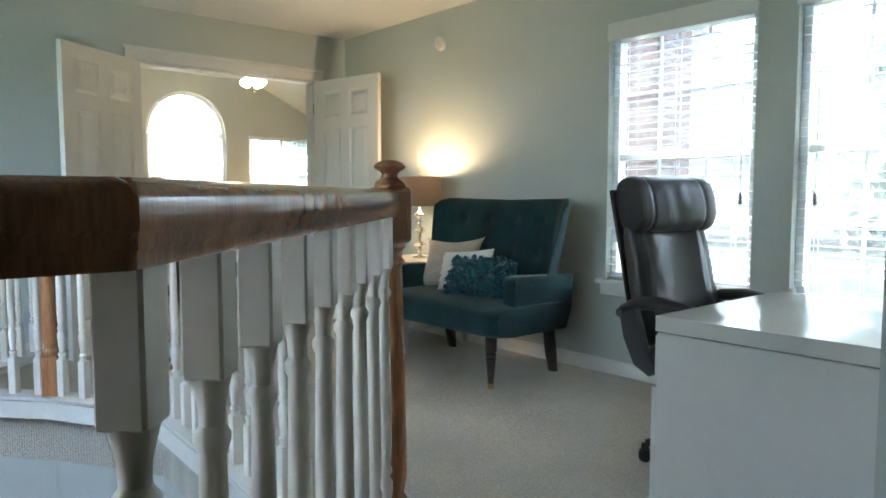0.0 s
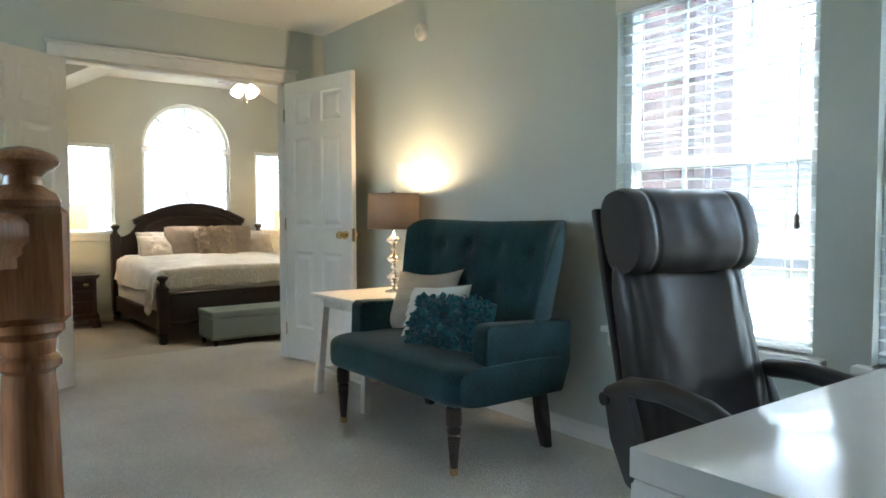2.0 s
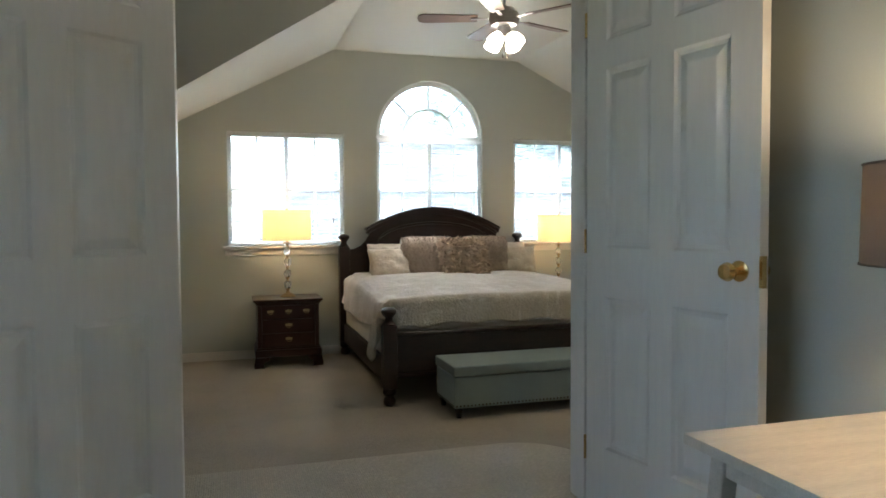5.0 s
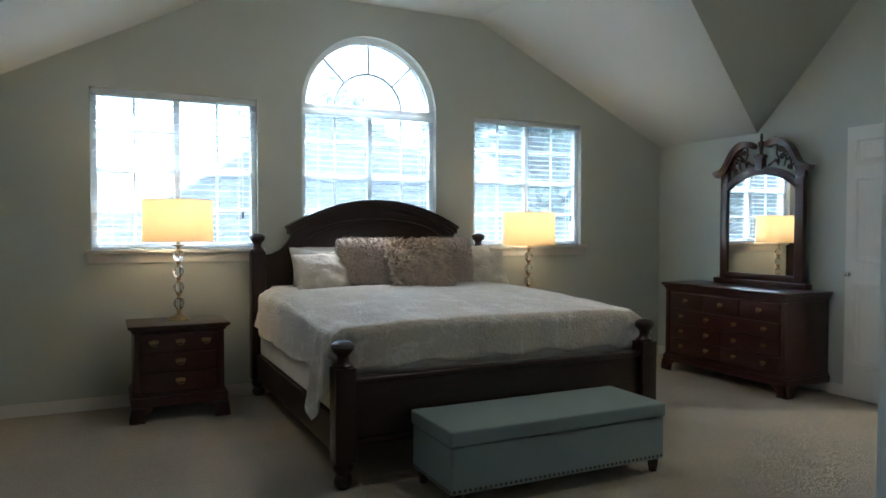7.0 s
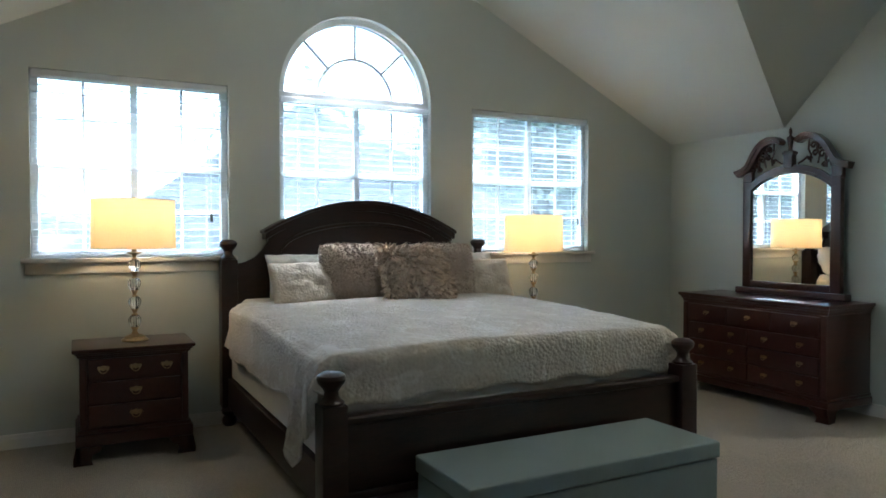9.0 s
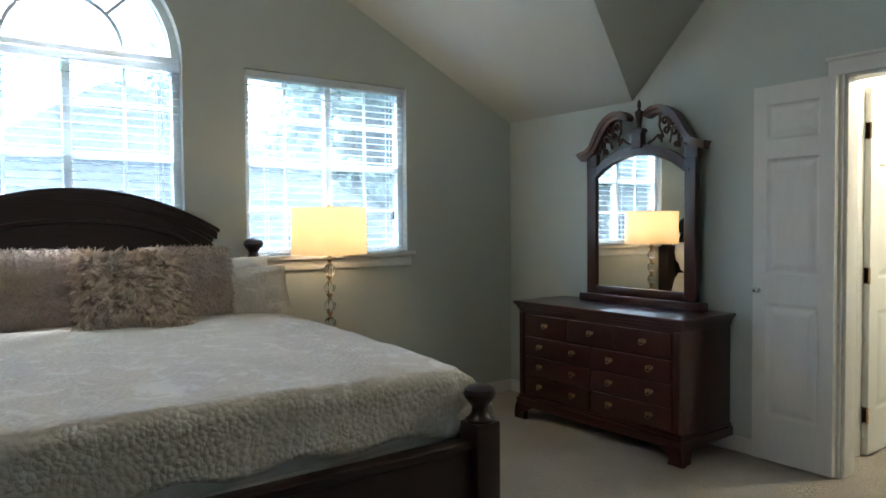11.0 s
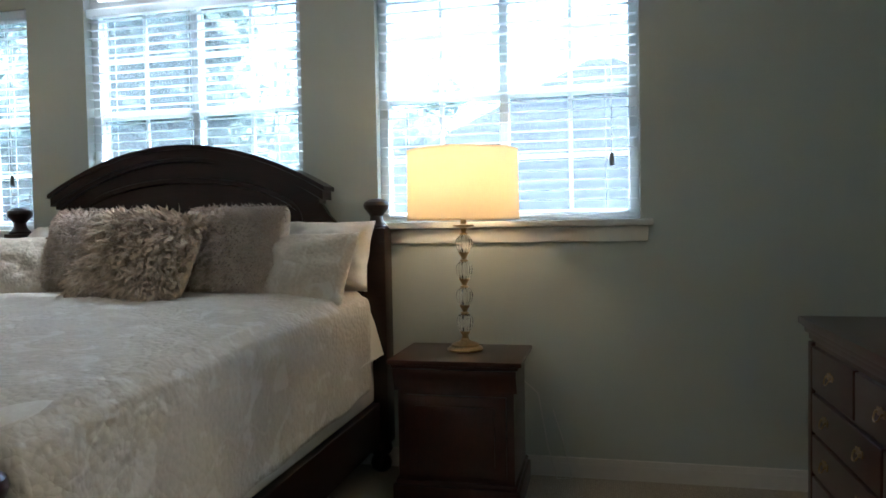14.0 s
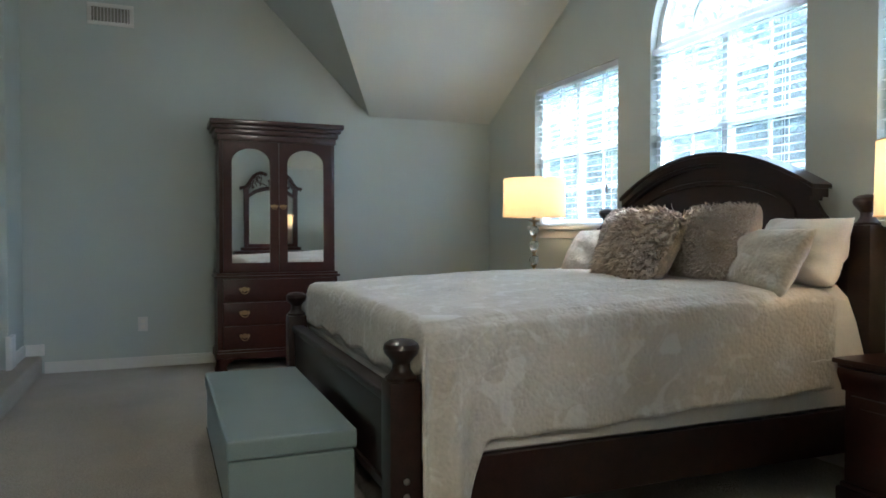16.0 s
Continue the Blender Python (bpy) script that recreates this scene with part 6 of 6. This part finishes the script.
def back_at(sgn):
    def at(u, v):
        x = (u - 0.5) * 2
        half = 0.500 + 0.095 * v
        wing = max(0.0, (abs(x) - 0.76) / 0.24)
        z = 0.36 + 0.70 * v - 0.012 * (1 - abs(x)) * v + 0.012 * wing * v - 0.03 * max(0, v - 0.93) * (1 + 3 * wing)
        y = 0.56 + 0.09 * v
        th = 0.055 * max(0.05, 1 - abs(2 * v - 1) ** 6) ** 0.5 * max(0.05, 1 - abs(x) ** 10) ** 0.5
        y -= 0.20 * wing ** 1.7 * (0.85 - 0.25 * v)
        z -= 0.05 * wing ** 4 * v ** 6
        if sgn < 0:
            for bx in (-0.6, -0.2, 0.2, 0.6):
                for bz in (0.52, 0.80):
                    r2 = ((x - bx) * 0.55) ** 2 + ((v - bz) * 0.68) ** 2
                    th -= 0.020 * math.exp(-r2 / 0.0016)
        return (x * half, y + sgn * th, z)
    return at


a_, b_ = sheet(bm, 56, 40, back_at(-1)), sheet(bm, 56, 40, back_at(1))
for i in range(56):
    bm.faces.new((a_[i][40], a_[i + 1][40], b_[i + 1][40], b_[i][40]))
    bm.faces.new((a_[i][0], b_[i][0], b_[i + 1][0], a_[i + 1][0]))
for j in range(40):
    bm.faces.new((a_[0][j], a_[0][j + 1], b_[0][j + 1], b_[0][j]))
    bm.faces.new((a_[56][j], b_[56][j], b_[56][j + 1], a_[56][j + 1]))
part("backrest", bm, velvet, settee, "winged tufted back", 50)
for bx in (-0.6, -0.2, 0.2, 0.6):
    for bz in (0.52, 0.80):
        p0 = back_at(-1)(bx / 2 + 0.5, bz)
        bm = bmesh.new()
        ball(bm, 0.011, (0, 0, 0), 0.6, 6, 12)
        bmesh.ops.transform(bm, matrix=pose(p0[0], p0[1] - 0.001, p0[2], 80), verts=bm.verts[:])
        part("button", bm, velvet, settee)
for s_ in (-1, 1):
    bm = bmesh.new()
    prism(bm, [(0.15, 0.275), (0.62, 0.275), (0.665, 0.40), (0.665, 0.600), (0.50, 0.606), (0.22, 0.620), (0.175, 0.616), (0.155, 0.595), (0.15, 0.45)], "x", *((SW - 0.155, SW - 0.06) if s_ > 0 else (-SW, -SW + 0.10)))
    for v in bm.verts:
        v.co.x += s_ * 0.012 * max(0.0, (v.co.z - 0.275)) / 0.35
    bevelled(bm, 0.022, 4)
    part("arm", bm, velvet, settee, "", 50)
    bm = bmesh.new()
    o = SW - 0.048 if s_ > 0 else -SW - 0.012
    tube(bm, [(o - s_ * 0.008, 0.154, 0.285), (o - s_ * 0.004, 0.154, 0.46), (o - s_ * 0.002, 0.16, 0.598), (o - s_ * 0.004, 0.18, 0.615), (o - s_ * 0.004, 0.30, 0.612), (o - s_ * 0.004, 0.62, 0.602)], 0.0035, 6)
    part("piping", bm, velvet, settee)
    bm = bmesh.new()
    lathe(bm, [(0.013, 0.0), (0.016, 0.004), (0.017, 0.03), (0.016, 0.035), (0.024, 0.12), (0.029, 0.17), (0.026, 0.176), (0.031, 0.184), (0.031, 0.196), (0.025, 0.202), (0.033, 0.212), (0.034, 0.24), (0.034, 0.285)], 16, (s_ * (SW - 0.115), 0.03))
    lg = part("front_leg", bm, leg_wood, settee, "dark turned front leg")
    bm = bmesh.new()
    lathe(bm, [(0.014, 0.0), (0.0175, 0.002), (0.0185, 0.030), (0.016, 0.032)], 16, (s_ * (SW - 0.115), 0.03))
    part("ferrule", bm, brass, lg, "brass foot cap")
    bm = bmesh.new()
    prism(bm, [(0.58, 0.0), (0.615, 0.0), (0.60, 0.15), (0.575, 0.29), (0.52, 0.29), (0.545, 0.12)], "x", s_ * (SW - 0.10) - 0.024 - (0.045 if s_ > 0 else 0.0), s_ * (SW - 0.10) + 0.024 - (0.045 if s_ > 0 else 0.0))
    part("back_leg", bevelled(bm, 0.005, 2), leg_wood, settee, "dark splayed back leg")

# pillows on the settee (world places; seat top about 0.46)
p_, surf = pillow("throw_pillow", "beige textured linen throw pillow", 0.50, 0.37, 0.15, pose(3.16, 3.595, 0.445, 0, 0, -80) @ pose(0, 0, 0, -22, -3, 0), linen_cloth, seed=31, ears=0.2, pinch_=0.0)
p_, surf = pillow("ruffled_pillow", "ivory pillow with rows of ruffles", 0.40, 0.30, 0.13, pose(3.07, 3.33, 0.45, 0, 0, -78) @ pose(0, 0, 0, -24, -6, 0), ivory_cloth, seed=33, ears=0.08, pinch_=0.02)
for k in range(5):
    bm = bmesh.new()
    z = 0.055 + 0.052 * k

    def ruffle(u, v, z=z):
        s0 = surf(0.04 + 0.92 * u, z / 0.30)
        return (s0[0], s0[1] - 0.004 - 0.010 * v - 0.004 * math.sin(u * 60) * v, s0[2] + 0.012 - 0.05 * v)
    sheet(bm, 60, 4, ruffle)
    part("ruffle", bm, ivory_cloth, p_, "", 180)
p_, surf = pillow("petal_pillow", "teal lumbar pillow covered with felt petals", 0.47, 0.255, 0.13, pose(2.99, 3.11, 0.455, 0, 0, -76) @ pose(0, 0, 0, -26, 0, 0), petal_cloth, seed=35, ears=0.03)
rnd = random.Random(9)
vs, fs = [], []
for _ in range(560):
    u, v = rnd.uniform(0.01, 0.99), rnd.uniform(0.01, 0.99)
    c = Vector(surf(u, v))
    t_ = Vector((rnd.uniform(-1, 1), rnd.uniform(-1.1, -0.2), rnd.uniform(-1, 1))).normalized()
    s_ = t_.cross(Vector((rnd.uniform(-1, 1), rnd.uniform(-0.3, 0.3), rnd.uniform(-1, 1)))).normalized()
    n_ = s_.cross(t_)
    ln, wd = rnd.uniform(0.024, 0.040), rnd.uniform(0.010, 0.017)
    i = len(vs)
    prof = [(0.0, 0.35, 0.0), (0.4, 1.0, 0.25), (0.75, 0.95, 0.10), (1.0, 0.35, -0.15)]
    for f, k, cup in prof:
        m_ = c + t_ * ln * f + n_ * ln * cup * 0.6
        vs += [m_ - s_ * wd * k, m_ + n_ * wd * -0.35, m_ + s_ * wd * k]
    for r in range(3):
        for q_ in range(2):
            a0 = i + 3 * r + q_
            fs.append((a0, a0 + 1, a0 + 4, a0 + 3))
me = bpy.data.meshes.new("petals")
me.from_pydata([tuple(q_) for q_ in vs], [], fs)
me.polygons.foreach_set("use_smooth", [True] * len(me.polygons))
me.materials.append(petal_cloth)
ob = new("petals", me)
ob.parent = p_
tagged(ob, "curled teal felt petals", kind="stuff")


# ---- side table and its lamp ----
table = thing("side_table", "white-washed wooden side table with splayed legs and a shelf", "side table", (3.262, 4.10, 0))
tx, ty = 0.305, 0.31
part("tabletop", block(-tx, tx, -ty, ty, 0.586, 0.611, 0.004), table_paint, table)
part("apron", block(-tx + 0.05, tx - 0.05, -ty + 0.05, ty - 0.05, 0.53, 0.586, 0.003), table_paint, table)
for sx in (-1, 1):
    for sy in (-1, 1):
        bm = bmesh.new()
        x0, y0 = sx * (tx - 0.065), sy * (ty - 0.065)
        lo = [(x0 + sx * 0.035 + a * 0.022, y0 + sy * 0.035 + b * 0.022, 0.0) for a, b in ((-1, -1), (1, -1), (1, 1), (-1, 1))]
        hi = [(x0 + a * 0.022, y0 + b * 0.022, 0.586) for a, b in ((-1, -1), (1, -1), (1, 1), (-1, 1))]
        lv, hv = [bm.verts.new(p) for p in lo], [bm.verts.new(p) for p in hi]
        for k in range(4):
            bm.faces.new((lv[k], lv[(k + 1) % 4], hv[(k + 1) % 4], hv[k]))
        bm.faces.new(lv[::-1])
        bm.faces.new(hv)
        part("leg", bevelled(bm, 0.003, 1), table_paint, table)
part("shelf", block(-tx + 0.055, tx - 0.055, -ty + 0.055, ty - 0.055, 0.135, 0.158, 0.003), table_paint, table)

LX, LY, LZ = 3.366, 4.115, 0.611
lamp = thing("table_lamp", "stacked polished metal ball lamp with a grey silk drum shade", "lamp", (LX, LY, LZ))
bm = bmesh.new()
lathe(bm, [(0.055, 0), (0.056, 0.005), (0.050, 0.010), (0.020, 0.018), (0.010, 0.026), (0.009, 0.040)], 24)
part("base", bm, chrome, lamp, "round polished base")
for zc in (0.098, 0.206, 0.318):
    bm = bmesh.new()
    lathe(bm, [(0.010, zc - 0.036), (0.016, zc - 0.030), (0.030, zc - 0.020), (0.043, zc - 0.009), (0.047, zc), (0.043, zc + 0.009), (0.030, zc + 0.020), (0.016, zc + 0.030), (0.010, zc + 0.036)], 28)
    part("metal_ball", bm, chrome, lamp, "flattened polished metal ball", 60)
for zc in (0.052, 0.152, 0.262):
    bm = bmesh.new()
    lathe(bm, [(0.009, zc - 0.022), (0.013, zc - 0.019), (0.009, zc - 0.015)], 16)
    ball(bm, 0.019, (0, 0, zc), 0.85, 10, 20)
    lathe(bm, [(0.009, zc + 0.015), (0.013, zc + 0.019), (0.009, zc + 0.022)], 16)
    part("collar", bm, chrome, lamp, "small polished metal ball", 60)
bm = bmesh.new()
lathe(bm, [(0.012, 0.352), (0.014, 0.358), (0.008, 0.364), (0.006, 0.372), (0.006, 0.46)], 16)
part("neck", bm, chrome, lamp)
bm = bmesh.new()
n = 40
rings = [[bm.verts.new((r * math.cos(math.tau * i / n), r * math.sin(math.tau * i / n), zz)) for i in range(n)] for r, zz in ((0.157, 0.388), (0.153, 0.596))]
for i in range(n):
    bm.faces.new((rings[0][i], rings[0][(i + 1) % n], rings[1][(i + 1) % n], rings[1][i]))
sh = part("shade", bm, grey_shade, lamp, "grey silk drum shade", 60)
for r, zz in ((0.157, 0.388), (0.153, 0.596)):
    bm = bmesh.new()
    tube(bm, [(r * math.cos(math.tau * i / n), r * math.sin(math.tau * i / n), zz) for i in range(n + 1)], 0.0028, 6)
    part("rim", bm, grey_shade, sh)
bm = bmesh.new()
for k in range(3):
    a = math.tau * k / 3
    tube(bm, [(0, 0, 0.585), (0.153 * math.cos(a), 0.153 * math.sin(a), 0.592)], 0.0016, 5)
lathe(bm, [(0.006, 0.58), (0.014, 0.60), (0.014, 0.612), (0.006, 0.622), (0.002, 0.626)], 12)
part("finial", bm, chrome, lamp)
bm = bmesh.new()
ball(bm, 0.028, (0, 0, 0.50), 1.2, 8, 14)
part("bulb", bm, bulb_glow, lamp, "lit bulb")
lamp_light("loft_bulb", (LX, LY, LZ + 0.553), 0.36, (1.0, 0.74, 0.46), 0.05)


# ---- desk ----
desk = thing("desk", "glossy white lacquered desk with a drawer pedestal", "desk", (1.952, 0.592, 0))
DW, DD, DH = 1.51, 0.65, 0.713
part("desktop", block(0, DW, 0, DD, DH - 0.048, DH, 0.003, 2), desk_lacquer, desk)
part("side_panel", block(0.004, 0.05, 0.004, DD - 0.004, 0, DH - 0.052, 0.002, 1), desk_lacquer, desk)
part("side_panel", block(DW - 0.05, DW - 0.004, 0.004, DD - 0.004, 0, DH - 0.052, 0.002, 1), desk_lacquer, desk)
part("back_panel", block(0.052, DW - 0.052, 0.02, 0.036, 0.25, DH - 0.05, 0.001, 1), desk_lacquer, desk)
part("pedestal_side", block(0.40, 0.42, 0.04, DD - 0.02, 0, DH - 0.05, 0.001, 1), desk_lacquer, desk)
part("top_drawer", block(0.012, 0.415, DD - 0.030, DD + 0.006, 0.50, DH - 0.062, 0.003, 2), desk_lacquer, desk)
part("file_drawer", block(0.012, 0.415, DD - 0.030, DD + 0.016, 0.04, 0.490, 0.003, 2), desk_lacquer, desk)
part("pedestal_bottom", block(0.052, 0.40, 0.04, DD - 0.032, 0.0, 0.038, 0.001, 1), desk_lacquer, desk)

# ---- desk chair: local front is -y ----
chair = thing("desk_chair", "black leather high-back office chair with padded headrest", "office chair", (2.69, 1.395, 0), -11)


def pad(name, length, width, thick, m, puff=0.35, crown=0.0, seams=(), label=""):
    """A stuffed leather slab: width along x, length along z, front towards -y."""
    bm = bmesh.new()

    def at(u, v):
        a = math.tau * u
        c, s_ = math.cos(a), math.sin(a)
        x = width / 2 * math.copysign(abs(c) ** puff, c) * (1 - crown * (v - 0.5))
        y = thick / 2 * math.copysign(abs(s_) ** 0.75, s_)
        zz = 2 * v - 1
        k = max(0.02, 1 - abs(zz) ** 7) ** 0.5
        for sx in seams:
            y += 0.015 * math.exp(-((x / width - sx) / 0.013) ** 2) if s_ < 0 else 0
        y += (0.009 * noise.noise(Vector((x * 26 + 3 * zz * x, v * 2.2, length * 9))) + 0.004 * noise.noise(Vector((x * 60, v * 7, 1.0)))) if s_ < 0 else 0
        return (x * (0.96 + 0.04 * k), y * k, length * v)
    g = sheet(bm, 110, 34, at, True)
    bm.faces.new([r[0] for r in g])
    bm.faces.new([r[-1] for r in g][::-1])
    return at_part(name, bm, leather, chair, m, label, 60)


BACK = pose(0, 0.205, 0.47, -14)
pad("backrest", 0.50, 0.455, 0.11, BACK, 0.26, 0.06, (-0.16, 0.02, 0.2), "gathered leather back")
bm = bmesh.new()


def roll_at(u, v):
    """The rolled headrest: u round its section, v across the chair."""
    a = math.tau * u
    x = (2 * v - 1) * 0.216
    e = max(0.0, abs(2 * v - 1) - 0.88) / 0.12
    k = (1 - 0.12 * e * e) ** 0.5 * (1 - 0.018 * math.exp(-((abs(x) - 0.152) / 0.006) ** 2) * 3)
    c, s_ = math.cos(a), math.sin(a)
    y = 0.070 * math.copysign(abs(c) ** 0.8, c) * k
    z = 0.118 * math.copysign(abs(s_) ** 0.7, s_) * k
    y += 0.004 * noise.noise(Vector((x * 14, z * 9, 2.0))) - (0.012 if c < 0 else 0.0) * (1 - (z / 0.12) ** 2)
    return (x, -0.030 + y, 0.575 + z)


g = sheet(bm, 40, 60, roll_at, True)
bm.faces.new([q_[0] for q_ in g])
bm.faces.new([q_[-1] for q_ in g][::-1])
at_part("headrest", bm, leather, chair, BACK, "rolled leather headrest", 60)
part("back_shell", block(-0.225, 0.225, 0.040, 0.062, 0.02, 0.66, 0.018, 3, BACK), leather, chair)
pad("seat", 0.50, 0.50, 0.12, pose(0, 0.215, 0.435, 90), 0.35, 0.0, (), "padded leather seat")
for s_ in (-1, 1):
    bm = bmesh.new()
    arc_ = [(0.30, 0.615), (0.22, 0.648), (0.10, 0.660), (-0.04, 0.648), (-0.16, 0.612), (-0.24, 0.57)]
    rows = []
    for i, (y, z) in enumerate(arc_):
        wd, th = (0.022, 0.024, 0.026, 0.026, 0.024, 0.016)[i], (0.020, 0.026, 0.028, 0.026, 0.022, 0.012)[i]
        rows.append([bm.verts.new((s_ * 0.252 + wd * math.cos(math.tau * k / 10), y, z + th * math.sin(math.tau * k / 10))) for k in range(10)])
    for a0, b0 in zip(rows, rows[1:]):
        for k in range(10):
            bm.faces.new((a0[k], a0[(k + 1) % 10], b0[(k + 1) % 10], b0[k]))
    bm.faces.new(rows[0])
    bm.faces.new(rows[-1][::-1])
    part("armrest", bm, plastic, chair, "curved black armrest", 50)
    bm = bmesh.new()
    prism(bm, [(0.31, 0.62), (0.22, 0.635), (0.19, 0.56), (0.16, 0.47), (0.10, 0.40), (0.14, 0.37), (0.22, 0.40), (0.28, 0.50)], "x", s_ * 0.252 - 0.014, s_ * 0.252 + 0.014)
    part("arm_bracket", bevelled(bm, 0.005, 2), plastic, chair)
    bm = bmesh.new()
    lathe(bm, [(0.018, -0.02), (0.020, 0.0), (0.018, 0.02)], 14)
    bmesh.ops.transform(bm, matrix=pose(s_ * 0.252, 0.30, 0.60, 0, 90), verts=bm.verts[:])
    part("pivot_cap", bm, plastic, chair)
bm = bmesh.new()
lathe(bm, [(0.030, 0.09), (0.030, 0.16), (0.022, 0.165), (0.022, 0.36), (0.06, 0.365), (0.07, 0.385)], 18)
part("gas_column", bm, plastic, chair)
for k in range(5):
    t_ = pose(0, 0, 0, 0, 0, 72 * k + 63)
    bm = bmesh.new()
    tube(bm, [(0.02, 0, 0.115), (0.16, 0, 0.10), (0.29, 0, 0.075)], [0.026, 0.021, 0.015], 10)
    lg = at_part("base_leg", bm, plastic, chair, t_)
    bm = bmesh.new()
    for s_ in (-1, 1):
        w_ = lathe(bmesh.new(), [(0.018, -0.008), (0.026, -0.005), (0.026, 0.005), (0.018, 0.008)], 16)
        bmesh.ops.transform(w_, matrix=pose(0.29, s_ * 0.013, 0.026, 90), verts=w_.verts[:])
        tmp = bpy.data.meshes.new("tmp")
        w_.to_mesh(tmp)
        w_.free()
        bm.from_mesh(tmp)
        bpy.data.meshes.remove(tmp)
    box(bm, 0.275, 0.305, -0.004, 0.004, 0.03, 0.075)
    part("caster", bm, plastic, lg, "twin-wheel caster")
